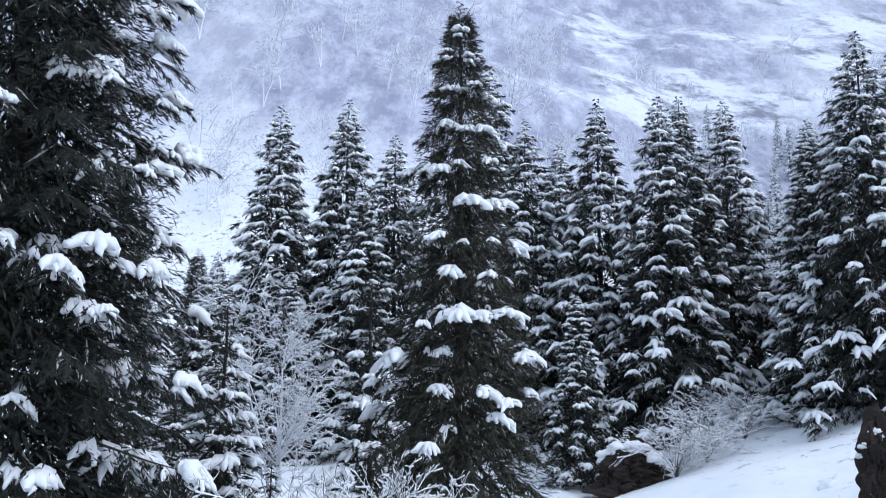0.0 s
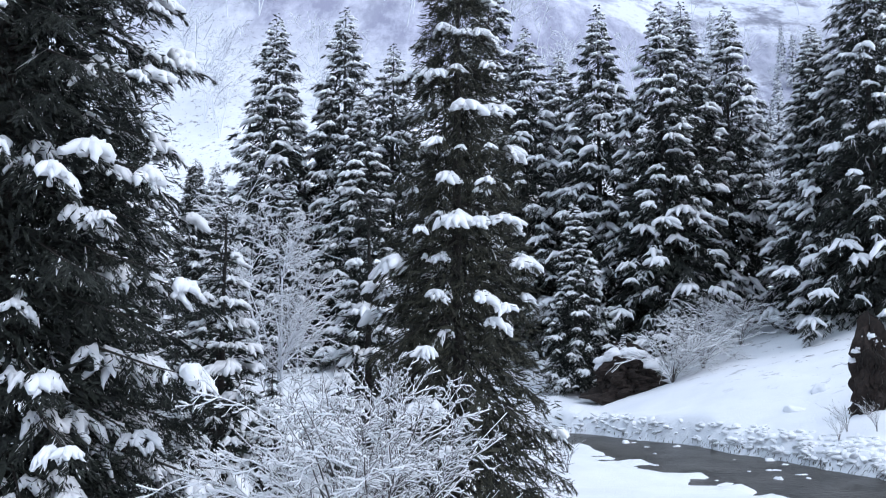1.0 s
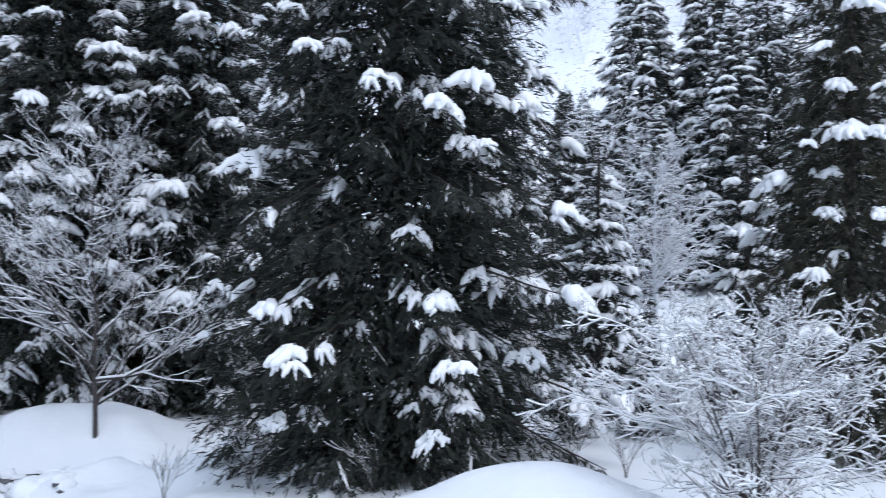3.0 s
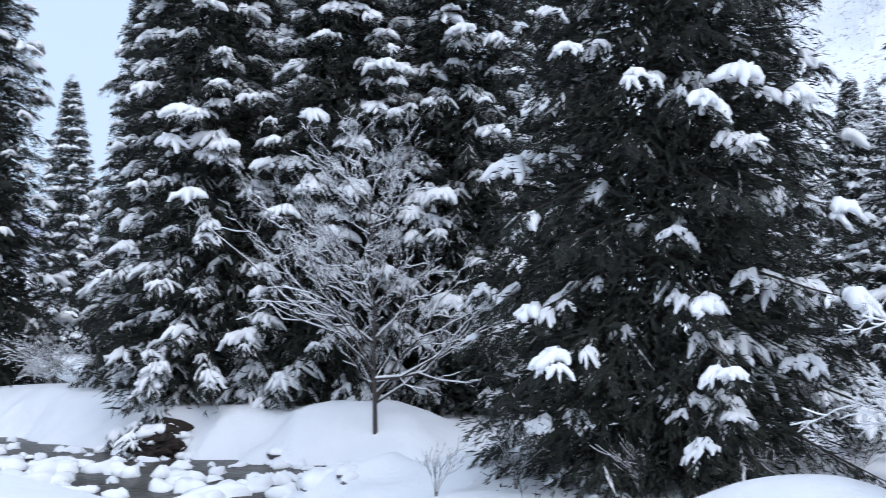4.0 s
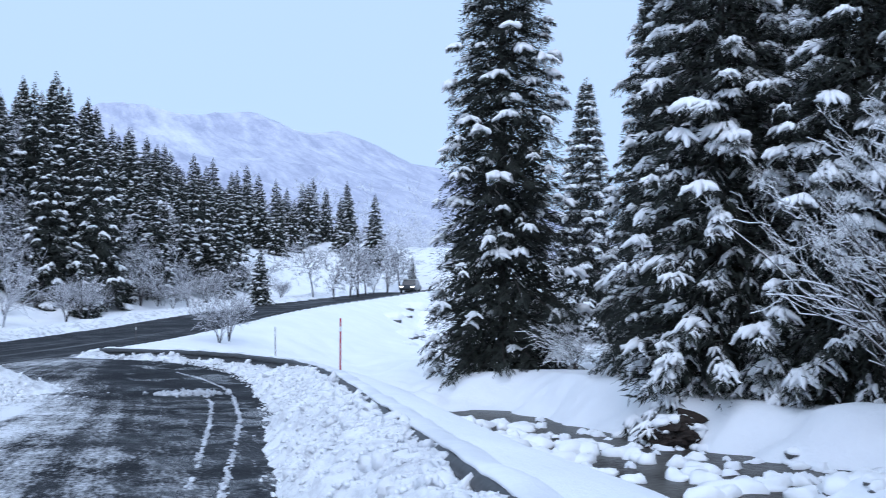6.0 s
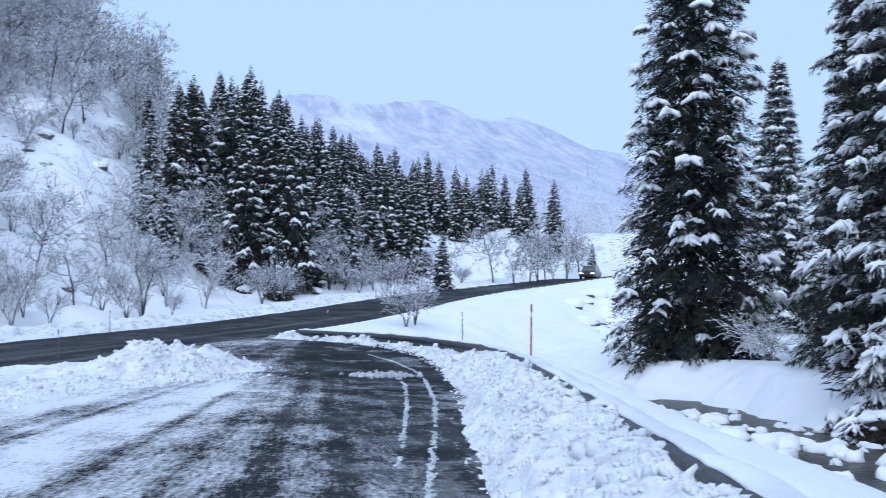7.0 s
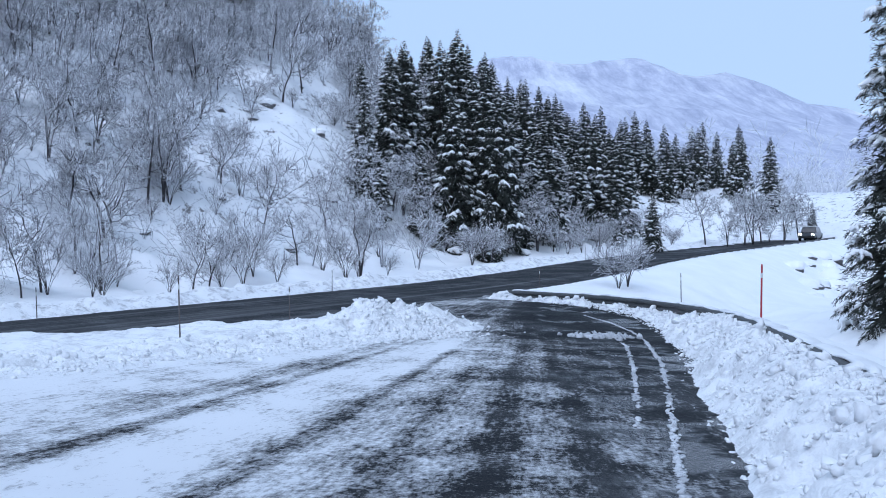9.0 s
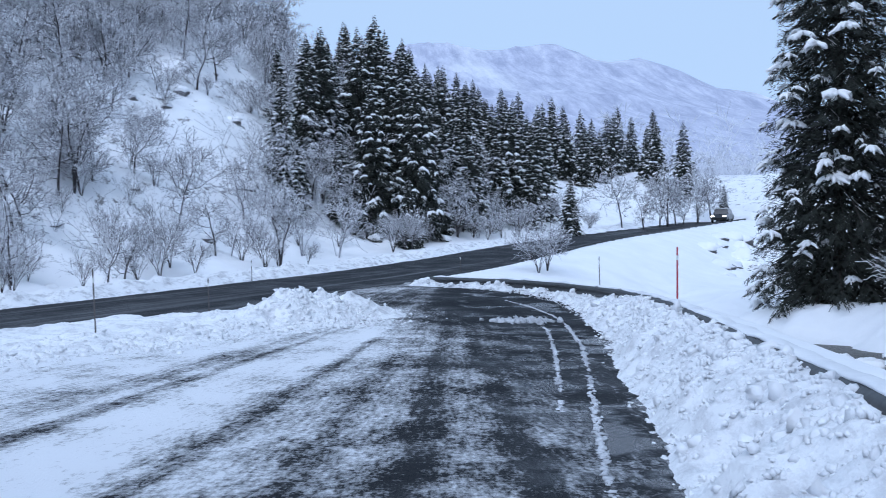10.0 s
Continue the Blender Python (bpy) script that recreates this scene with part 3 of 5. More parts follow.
# ---- trees ----
def rng_of(seed):
    return np.random.default_rng(seed)


def unit(v):
    return v / np.maximum(np.linalg.norm(v, axis=-1, keepdims=True), 1e-9)


def spindles(base, tip, width, up, bend=0.0):
    """Tapered three-sided twigs from base to tip, joined: 5 vertices and 6 triangles each."""
    n = len(base)
    ax = unit(tip - base)
    side = unit(np.cross(ax, up))
    nor = np.cross(side, ax)
    mid = base + (tip - base) * 0.42 + nor * np.asarray(bend).reshape(-1, 1)
    w = np.asarray(width).reshape(-1, 1)
    v = np.stack([base, mid + side * w, mid - side * w, mid + nor * w * 0.55, tip], 1).reshape(-1, 3)
    f = np.array([[0, 1, 3], [0, 3, 2], [0, 2, 1], [4, 3, 1], [4, 2, 3], [4, 1, 2]])
    return v, (f[None] + (np.arange(n) * 5)[:, None, None]).reshape(-1, 3)


def blob_template(rings, sides):
    v = [(0, 0, 1)]
    for r in range(1, rings):
        a = math.pi * r / rings
        v += [(math.sin(a) * math.cos(2 * math.pi * k / sides), math.sin(a) * math.sin(2 * math.pi * k / sides), math.cos(a)) for k in range(sides)]
    v.append((0, 0, -1))
    f = []
    for k in range(sides):
        f.append((0, 1 + k, 1 + (k + 1) % sides))
        for r in range(rings - 2):
            a, b = 1 + r * sides, 1 + (r + 1) * sides
            f += [(a + k, b + k, b + (k + 1) % sides), (a + k, b + (k + 1) % sides, a + (k + 1) % sides)]
        e = 1 + (rings - 2) * sides
        f.append((len(v) - 1, e + (k + 1) % sides, e + k))
    return np.array(v, float), np.array(f)


BLOB_V, BLOB_F = blob_template(4, 6)
CAP_V, CAP_F = blob_template(6, 10)
TINY_V, TINY_F = blob_template(3, 5)


def blobs(centre, along, length, width, height, rng, rough=0.22, flat=0.35, cap=False, tiny=False):
    """Soft lumps, longer along one direction, flattened below."""
    n = len(centre)
    ax = unit(along)
    side = unit(np.cross(ax, np.array([0, 0, 1.0])) + 1e-6)
    nor = np.cross(side, ax)
    bv, bf = (CAP_V, CAP_F) if cap else (TINY_V, TINY_F) if tiny else (BLOB_V, BLOB_F)
    t = bv[None] * (1 + rough * rng.normal(size=(n, len(bv), 1)))
    tz = np.where(t[..., 2:3] < 0, t[..., 2:3] * flat, t[..., 2:3])
    v = (centre[:, None] + ax[:, None] * t[..., 0:1] * np.reshape(length, (-1, 1, 1)) + side[:, None] * t[..., 1:2] * np.reshape(width, (-1, 1, 1))
         + nor[:, None] * tz * np.reshape(height, (-1, 1, 1)))
    f = (bf[None] + (np.arange(n) * len(bv))[:, None, None]).reshape(-1, 3)
    return v.reshape(-1, 3), f


def tubes(paths, radii, sides=5):
    """Joined tapered tubes: paths (n, k, 3), radii (n, k)."""
    paths, radii = np.asarray(paths, float), np.asarray(radii, float)
    n, k, _ = paths.shape
    tan = unit(np.gradient(paths, axis=1))
    ref = np.where(np.abs(tan[..., 2:3]) > 0.9, np.array([1.0, 0, 0]), np.array([0, 0, 1.0]))
    a = unit(np.cross(tan, ref))
    b = np.cross(a, tan)
    ang = 2 * np.pi * np.arange(sides) / sides
    v = paths[:, :, None] + radii[:, :, None, None] * (np.cos(ang)[None, None, :, None] * a[:, :, None] + np.sin(ang)[None, None, :, None] * b[:, :, None])
    i = np.arange(n * k * sides).reshape(n, k, sides)
    j = np.roll(i, -1, axis=2)
    f = np.stack([i[:, :-1], j[:, :-1], j[:, 1:], i[:, 1:]], -1).reshape(-1, 4)
    return v.reshape(-1, 3), f


def stack(*pieces):
    vs, fs, o = [], [], 0
    for v, f in pieces:
        vs.append(v)
        fs.append(f + o)
        o += len(v)
    return np.concatenate(vs), np.concatenate(fs)


def quads_to_tris(f):
    return np.concatenate([f[:, [0, 1, 2]], f[:, [0, 2, 3]]])


def part(name, mesh, parent, label=""):
    ob = new(name, mesh)
    ob.parent = parent
    if label:
        ob["label"] = label
    return ob


def rhombs(base, tip, width, up):
    """Flat pointed needle twigs from base to tip, joined: 4 vertices and one face each."""
    side = unit(np.cross(tip - base, up)) * np.asarray(width).reshape(-1, 1)
    mid = base + (tip - base) * 0.42
    v = np.stack([base, mid + side, tip, mid - side], 1).reshape(-1, 3)
    return v, np.arange(len(v)).reshape(-1, 4)


def roofs(base, tip, width, height):
    """Ridges of snow along twigs, joined: 5 vertices and two faces each."""
    up = np.array([0, 0, 1.0])
    side = unit(np.cross(tip - base, up)) * np.asarray(width).reshape(-1, 1)
    mid = base + (tip - base) * 0.5
    v = np.stack([base, mid + side, tip, mid - side, mid + up * np.asarray(height).reshape(-1, 1)], 1).reshape(-1, 3)
    f = np.array([[0, 1, 2, 4], [0, 4, 2, 3]])
    return v, (f[None] + (np.arange(len(base)) * 5)[:, None, None]).reshape(-1, 4)


def fans(top, flat, length, steep, fingers, thick, rng, sides=5, spread=1.45):
    """Cushions of snow over bough ends: thick fingers that fan out from a top and droop, run together into one arch."""
    n = len(top)
    i = np.repeat(np.arange(n), fingers)
    a = np.tile(np.linspace(-1, 1, fingers), n) * spread + rng.normal(0, 0.2, n * fingers)
    some = rng.uniform(0, 1, n * fingers) < 0.9
    i, a = i[some], a[some]
    a = a + rng.normal(0, 0.3, n)[i]
    cross = np.stack([-flat[:, 1], flat[:, 0], np.zeros(n)], -1)
    way = flat[i] * np.cos(a)[:, None] + cross[i] * np.sin(a)[:, None]
    ln = length[i] * rng.uniform(0.5, 1.15, len(i)) * (1 + rng.normal(0, 0.15, n)[i] * np.sign(a))
    ln = np.maximum(ln, 0.2 * length[i])
    u = np.array([0.0, 0.4, 0.75, 0.94, 1.0])
    st = (steep[i] * rng.uniform(0.7, 1.3, len(i)))[:, None]
    path = top[i][:, None] + way[:, None] * (ln[:, None] * u)[..., None]
    path[..., 2] -= ln[:, None] * (0.35 * st * u + 0.75 * st * u ** 2)
    rad = (length[i] * thick)[:, None] * np.array([0.75, 1.0, 0.85, 0.5, 0.05]) * rng.uniform(0.65, 1.3, (len(i), 5))
    path[..., 2] += rad * 0.35
    path = path + rng.normal(0, 0.05, path.shape) * length[i][:, None, None]
    v, f = tubes(path, rad, sides)
    return v, quads_to_tris(f)


def spruce_meshes(height, radius, seed, branches, twig=0.2, width=0.014, lets=9.0, per=18, load=0.4, pad=0.6, thick=0.2, dust=0.05, ridges=0.3, droop=0.4, shape=0.8,
                  base_wide=0.72, clear=0.02, crowd=0.95, tier=0.5, whorl=0.6, hang=0.35, frond=0.5, core=4000, core_len=0.6, needle=None, fine_caps=False, limbs=True, min_len=0.15,
                  low_load=1.0, low_to=0.13, upturn=0.3, tongues=0.5, fingers=7, fill=0):
    """Trunk, needled crown and snow load of one spruce, as meshes with the foot at the origin."""
    rng = rng_of(seed)
    down = np.array([0, 0, -1.0])
    # boughs in loose tiers, closer together towards the top
    k = (np.arange(branches) + rng.uniform(0, 1, branches)) / branches
    k = clear + (1 - clear - 0.008) * k ** crowd
    k = k + (np.round(k * height / tier) * tier / height - k) * whorl * np.clip((0.97 - k) * 8, 0, 1)
    az = np.arange(branches) * 2.39996 + rng.normal(0, 0.35, branches)
    prof = np.clip(1 - k, 0, 1) ** shape * np.minimum(1, base_wide + k * 4.0)
    ln = np.maximum(radius * prof * (1 + 0.1 * np.sin(az + seed)) * rng.uniform(0.74, 1.1, branches), (min_len + radius * 0.02) * np.clip((1 - k) * 12, 0.25, 1))
    out = np.stack([np.cos(az), np.sin(az), np.zeros(branches)], -1)
    rise = np.where(k > 0.8, 0.5, 0.2) - droop * (1 - k)
    steps = 6
    u = np.linspace(0, 1, steps)[None, :, None]
    sag = (droop * 0.55 + 0.1) * ln * rng.uniform(0.6, 1.5, branches)
    P = np.zeros((branches, steps, 3)) + out[:, None] * ln[:, None, None] * u
    P[..., 2] += (k * height)[:, None] + (rise * ln)[:, None] * u[..., 0] - sag[:, None] * u[..., 0] ** 2 + upturn * sag[:, None] * u[..., 0] ** 5
    P[..., :2] += rng.normal(0, 0.06, (branches, 1, 2)) * ln[:, None, None] * u ** 2
    R = (0.006 + 0.011 * ln)[:, None] * (1 - 0.85 * u[..., 0])
    tz = np.linspace(0, 1, 9)
    tp = np.zeros((1, 9, 3))
    tp[0, :, 2] = tz * height * 0.995 - 0.25
    tp[0, :, :2] = rng.normal(0, 0.02, (9, 2)) * np.minimum(1, tz * 3)[:, None]
    stem = tubes(tp, ((0.008 * height + 0.03) * (1 - tz) ** 0.85 + 0.008)[None], 8)
    trunk = mesh_of("trunk", *(stack(stem, tubes(P, R, 3)) if limbs else stem), M_BARK)

    def on_bough(b, where):
        f = np.clip(where, 0.0, 1.0) * (steps - 1)
        i = np.clip(f.astype(int), 0, steps - 2)
        return P[b, i] + (P[b, i + 1] - P[b, i]) * (f - i)[:, None], unit(P[b, i + 1] - P[b, i])

    # side branchlets along both sides of every bough
    count = np.clip(np.round(ln * lets), 3, 40).astype(int)
    bb = np.repeat(np.arange(branches), count)
    at = rng.uniform(0.22, 1.0, len(bb)) ** 0.8
    root, tan = on_bough(bb, at)
    flat = unit(tan * np.array([1, 1, 0.0]) + 1e-6)
    cross = np.stack([-flat[:, 1], flat[:, 0], np.zeros(len(bb))], -1)
    turn = rng.choice([-1.0, 1.0], len(bb)) * rng.uniform(0.35, 1.05, len(bb)) * np.clip(1.7 - at, 0.5, 1.0)
    size = np.clip(frond * ln[bb] ** 0.6, 0.08, 1.3)
    bl = size * np.clip(1.12 - at, 0.12, 1) ** 0.5 * rng.uniform(0.6, 1.15, len(bb))
    way = flat * np.cos(turn)[:, None] + cross * np.sin(turn)[:, None]
    way = unit(way + down * (0.12 + hang * (1.1 - k[bb]) + rng.normal(0, 0.1, len(bb)))[:, None] + np.array([0, 0, 1.0]) * tan[:, 2:3] * 0.6)
    # needled twigs along the branchlets, some of them hanging
    t = np.repeat(np.arange(len(bb)), per)
    w = rng.uniform(0, 1, len(t))
    base = root[t] + way[t] * (bl[t] * w)[:, None] + down * (0.22 * bl[t] * w * w)[:, None]
    side = unit(np.cross(way[t], down)) * rng.choice([-1.0, 1.0], len(t))[:, None]
    drop = np.where(rng.uniform(0, 1, len(t)) < hang, rng.uniform(0.5, 1.3, len(t)), rng.uniform(-0.08, 0.3, len(t)))
    dirs = unit(way[t] + side * rng.uniform(0.15, 0.9, (len(t), 1)) + down * drop[:, None])
    tl = twig * rng.uniform(0.55, 1.2, len(t)) * np.clip(0.35 + 0.65 * ln[bb[t]] / (0.4 * radius), 0.35, 1.0) * np.clip((1 - k[bb[t]]) * 7, 0.3, 1)
    tip = base + dirs * tl[:, None]
    tw = width * rng.uniform(0.7, 1.3, len(t))
    pieces = [rhombs(base, tip, tw, rng.normal(0, 0.55, (len(t), 3)) + np.array([0, 0, 0.8]) + out[bb[t]] * 0.7)]
    # old twigs close round the stem
    kz = rng.uniform(clear, 0.93, core)
    ka = rng.uniform(0, 2 * np.pi, core)
    ko = np.stack([np.cos(ka), np.sin(ka), np.zeros(core)], -1)
    kr = radius * np.clip(1 - kz, 0.01, 1) ** shape * np.minimum(1, base_wide + kz * 4) * np.sqrt(rng.uniform(0, 0.36, core))
    kb = ko * kr[:, None] + np.array([0, 0, 1.0]) * (kz * height)[:, None]
    kl = core_len * (0.12 + 0.9 * (1 - kz)) * rng.uniform(0.6, 1.2, core)
    kt = kb + unit(ko * 0.8 + rng.normal(0, 0.45, (core, 3)) + down * 0.35) * kl[:, None]
    pieces.append(rhombs(kb, kt, kl * 0.1, ko + rng.normal(0, 0.3, (core, 3))))
    if fill:
        # short twigs in between, which close the crown
        kz = rng.uniform(clear, 0.97, fill) ** 1.1
        ka = rng.uniform(0, 2 * np.pi, fill)
        ko = np.stack([np.cos(ka), np.sin(ka), np.zeros(fill)], -1)
        kr = radius * np.clip(1 - kz, 0.01, 1) ** shape * np.minimum(1, base_wide + kz * 4) * rng.uniform(0.35, 0.93, fill)
        kb = ko * kr[:, None] + np.array([0, 0, 1.0]) * (kz * height - 0.3 * droop * kr)[:, None]
        kt = kb + unit(ko + rng.normal(0, 0.5, (fill, 3)) + down * 0.35) * (twig * rng.uniform(0.7, 1.5, fill))[:, None]
        pieces.append(rhombs(kb, kt, width * rng.uniform(0.8, 1.5, fill), ko + rng.normal(0, 0.4, (fill, 3))))
    crown = mesh_of("crown", *stack(*pieces), needle or M_NEEDLE, False)
    # snow: cushions over the bough ends, ridges along the branchlets, dust on single twigs
    full = (rng.uniform(0, 1, branches) < load * np.where(k < low_to, low_load, 1.0)) & (ln > 0.25)
    q = np.nonzero(full)[0]
    up = np.array([0, 0, 1.0])
    long = pad * np.clip(0.3 + 0.4 * ln[q], 0.25, 1.0) * rng.uniform(0.45, 1.45, len(q))
    start, tq = on_bough(q, 1.0 - 0.55 * np.minimum(long / ln[q], 0.95))
    slope = np.clip(-tq[:, 2] / np.maximum(np.hypot(tq[:, 0], tq[:, 1]), 0.2), 0.0, 0.8)
    snow = [fans(start + up * 0.03, unit(tq * np.array([1, 1, 0.0]) + 1e-6), long, 0.3 + 0.4 * slope, fingers, thick, rng, 6 if fine_caps else 4)]
    # smaller fans on the branchlets of the loaded boughs
    z = np.nonzero(full[bb] & (rng.uniform(0, 1, len(bb)) < tongues) & (at > 0.35))[0]
    sl = bl[z] * rng.uniform(0.35, 0.6, len(z))
    snow.append(fans(root[z] + way[z] * (bl[z] * 0.45)[:, None] + up * 0.02, unit(way[z] * np.array([1, 1, 0.0]) + 1e-6), sl, np.full(len(z), 0.75), max(3, fingers // 2), thick * 0.85, rng, 4 if fine_caps else 3, 1.0))
    z = np.nonzero((rng.uniform(0, 1, len(bb)) < ridges * np.where(full[bb], 1.0, 0.45)) & (way[:, 2] > -0.55))[0]
    sw = (0.35 * width + 0.02 * bl[z] + 0.012) * rng.uniform(0.7, 1.4, len(z))
    lift = np.array([0, 0, 1.0]) * (sw * 0.6)[:, None]
    r = roofs(root[z] + lift, root[z] + way[z] * bl[z][:, None] * 0.95 + down * (0.16 * bl[z])[:, None] + lift, sw, sw * 0.9)
    snow.append((r[0], quads_to_tris(r[1])))
    z = np.nonzero(rng.uniform(0, 1, len(t)) < dust * np.where(full[bb[t]], 2.2, 0.25))[0]
    r = roofs(base[z] + up * 0.01, base[z] + (tip[z] - base[z]) * 0.9 + up * 0.01, tw[z] * 0.7, tw[z] * 0.7)
    snow.append((r[0], quads_to_tris(r[1])))
    return trunk, crown, mesh_of("snow_load", *stack(*snow), M_SNOW)


def spruce(meshes, x, y, z, turn, scale, label, group="spruces", wide=1.0):
    ob = new("spruce_tree")
    part("trunk", meshes[0], ob)
    part("crown", meshes[1], ob)
    part("snow_load", meshes[2], ob, "snow lying on the branches")["kind"] = "stuff"
    ob.matrix_basis = pose(x, y, z, 0, 0, turn) @ Matrix.Diagonal((scale * wide, scale * wide, scale, 1))
    return tagged(ob, label, "spruce tree", group)


def polar(az, d):
    """Place at a compass-like angle (degrees to the left of +y) and distance from the lay-by's edge."""
    return -d * math.sin(radians(az)), d * math.cos(radians(az))


def foot(x, y):
    return float(ground_z(np.array([x]), np.array([y]))[0])


def plant(meshes, az, d, scale, label, turn=0, z=None, group="spruces beside the creek", wide=1.0):
    x, y = polar(az, d)
    return spruce(meshes, x, y, foot(x, y) - 0.05 if z is None else z, turn, scale, label, group, wide)



def limb_level(parents, radii, rng, count, ratio, spread, lift, start=0.25, steps=5, jitter=0.28, thin=0.6):
    """The next order of limbs, growing from along the given ones."""
    n, k, _ = parents.shape
    p = np.repeat(np.arange(n), count)
    at = start + (0.98 - start) * rng.uniform(0, 1, len(p))
    f = at * (k - 1)
    i = np.clip(f.astype(int), 0, k - 2)
    fr = (f - i)[:, None]
    base = parents[p, i] * (1 - fr) + parents[p, i + 1] * fr
    tan = unit(parents[p, i + 1] - parents[p, i])
    ln = np.linalg.norm(parents[p, -1] - parents[p, 0], axis=1) * ratio * rng.uniform(0.55, 1.25, len(p)) * (1.15 - 0.6 * at)
    rnd = unit(rng.normal(0, 1, (len(p), 3)))
    out = unit(rnd - tan * np.sum(rnd * tan, 1, keepdims=True))
    way = unit(tan + out * spread * rng.uniform(0.6, 1.3, (len(p), 1)) + np.array([0, 0, lift]))
    u = np.linspace(0, 1, steps)
    paths = base[:, None] + way[:, None] * ln[:, None, None] * u[None, :, None]
    wob = np.cumsum(rng.normal(0, jitter, (len(p), steps, 3)), 1) * ln[:, None, None] / steps
    wob[:, 0] = 0
    paths = paths + wob
    r0 = (radii[p, i] * thin)
    rad = r0[:, None] * (1 - 0.75 * u[None])
    return paths, rad


def bare_tree_meshes(height, seed, stems=1, spread=0.15, orders=((9, 0.45, 0.8, 0.15), (6, 0.5, 0.8, 0.1), (4, 0.55, 0.8, 0.0)), girth=0.012, thin_end=0.003,
                     wood=None, snow=0.0, steps=7, lean=0.0, first=0.3, fine=(5, 5, 4), stem=None, wobble=0.035, split=2):
    """Stem and limbs of a leafless tree or shrub, and the snow that lies along them."""
    rng = rng_of(seed)
    a = rng.uniform(0, 2 * np.pi, stems)
    tilt = rng.uniform(0.3, 1.0, stems) * spread
    u = np.linspace(0, 1, steps)
    ends = np.stack([np.cos(a) * tilt + lean, np.sin(a) * tilt, np.ones(stems)], -1) * height * rng.uniform(0.75, 1.0, (stems, 1))
    P = ends[:, None] * u[None, :, None]
    P[..., :2] *= (0.4 + 0.6 * u)[None, :, None]
    wob = np.cumsum(rng.normal(0, wobble, (stems, steps, 3)), 1) * height / 2.5
    wob[:, 0] = 0
    P = P + wob * u[None, :, None]
    P[:, 0, 2] = -0.15
    R = np.maximum(girth * height * (1 - 0.8 * u)[None], thin_end).repeat(stems, 0)
    levels = [(P, R)]
    st = first
    for count, ratio, sp, lift in orders:
        P, R = limb_level(P, R, rng, count, ratio, sp, lift, st, fine[min(len(levels) - 1, 2)])
        R = np.maximum(R, thin_end)
        levels.append((P, R))
        st = 0.15
    sides = [6, 4, 3, 3] if fine[0] > 4 else [5, 3, 3, 3]
    wv = [tubes(p, r, sides[i]) for i, (p, r) in enumerate(levels)]
    if wood and not snow:
        return mesh_of("branchwork", *stack(*wv[:split]), stem or M_STEM), mesh_of("twigwork", *stack(*wv[split:]), wood)
    wood_mesh = mesh_of("branchwork", *stack(*wv), wood or M_TWIG)
    sv = []
    for i, (p, r) in enumerate(levels[1:] if stems == 1 else levels):
        flat = np.clip(1.25 - np.abs(unit(np.gradient(p, axis=1))[..., 2]) * 1.05, 0.15, 1)
        rr = (r * 0.85 + snow) * flat * rng.uniform(0.6, 1.25, r.shape)
        q = p + np.array([0, 0, 1.0]) * (r * 0.75 + rr * 0.45)[..., None]
        sv.append(tubes(q, rr, 4 if i < 2 else 3))
    return wood_mesh, mesh_of("snow_load", *stack(*sv), M_SNOW)


def joined_copies(name, meshes, places, material, label, category):
    """Many far trees as one object: places are (x, y, turn, scale)."""
    vs, fs, o = [], [], 0
    for i, (x, y, turn, scale) in enumerate(places):
        for me in meshes[i % len(meshes)]:
            v = np.zeros(len(me.vertices) * 3, np.float32)
            me.vertices.foreach_get("co", v)
            f = np.zeros(len(me.loops), np.int32)
            me.loops.foreach_get("vertex_index", f)
            v = v.reshape(-1, 3) * scale
            c, q = math.cos(turn), math.sin(turn)
            vs.append(np.stack([v[:, 0] * c - v[:, 1] * q + x, v[:, 0] * q + v[:, 1] * c + y, v[:, 2] + foot(x, y)], -1))
            fs.append(f.reshape(-1, 4) + o)
            o += len(v)
    return tagged(new(name, mesh_of(name, np.concatenate(vs), np.concatenate(fs), material)), label, category, kind="stuff")


def bare_tree(name, meshes, x, y, z, turn, scale, label, category, group=""):
    ob = new(name)
    part("branchwork", meshes[0], ob)
    if meshes[1] and meshes[1].name.startswith("twigwork"):
        part("twigwork", meshes[1], ob, "fine twigs white with snow")["kind"] = "stuff"
    elif meshes[1]:
        part("snow_load", meshes[1], ob, "snow lying along the twigs")["kind"] = "stuff"
    ob.matrix_basis = pose(x, y, z, 0, 0, turn) @ Matrix.Diagonal((scale, scale, scale, 1))
    return tagged(ob, label, category, group)


NEAR = spruce_meshes(21, 3.25, 11, 450, 0.125, 0.0095, 11.0, 36, load=0.5, pad=0.28, thick=0.26, dust=0.035, ridges=0.28, droop=0.36, shape=0.88, base_wide=0.8, clear=0.006, tier=0.62, whorl=0.8,
                     hang=0.38, frond=0.5, core=20000, core_len=0.42, fill=80000, fine_caps=True, tongues=0.26, low_load=0.8, low_to=0.07, fingers=9)
SLIM = spruce_meshes(10.0, 1.95, 12, 250, 0.125, 0.0075, 10.0, 30, load=0.7, pad=0.34, thick=0.21, dust=0.03, ridges=0.2, droop=0.6, shape=0.76, clear=0.03, tier=0.55, whorl=0.8,
                     hang=0.6, frond=0.42, core=6000, core_len=0.32, fill=22000, needle=M_NEEDLE_MOSS, low_load=0.25, low_to=0.35, fine_caps=True, tongues=0.14, fingers=9)
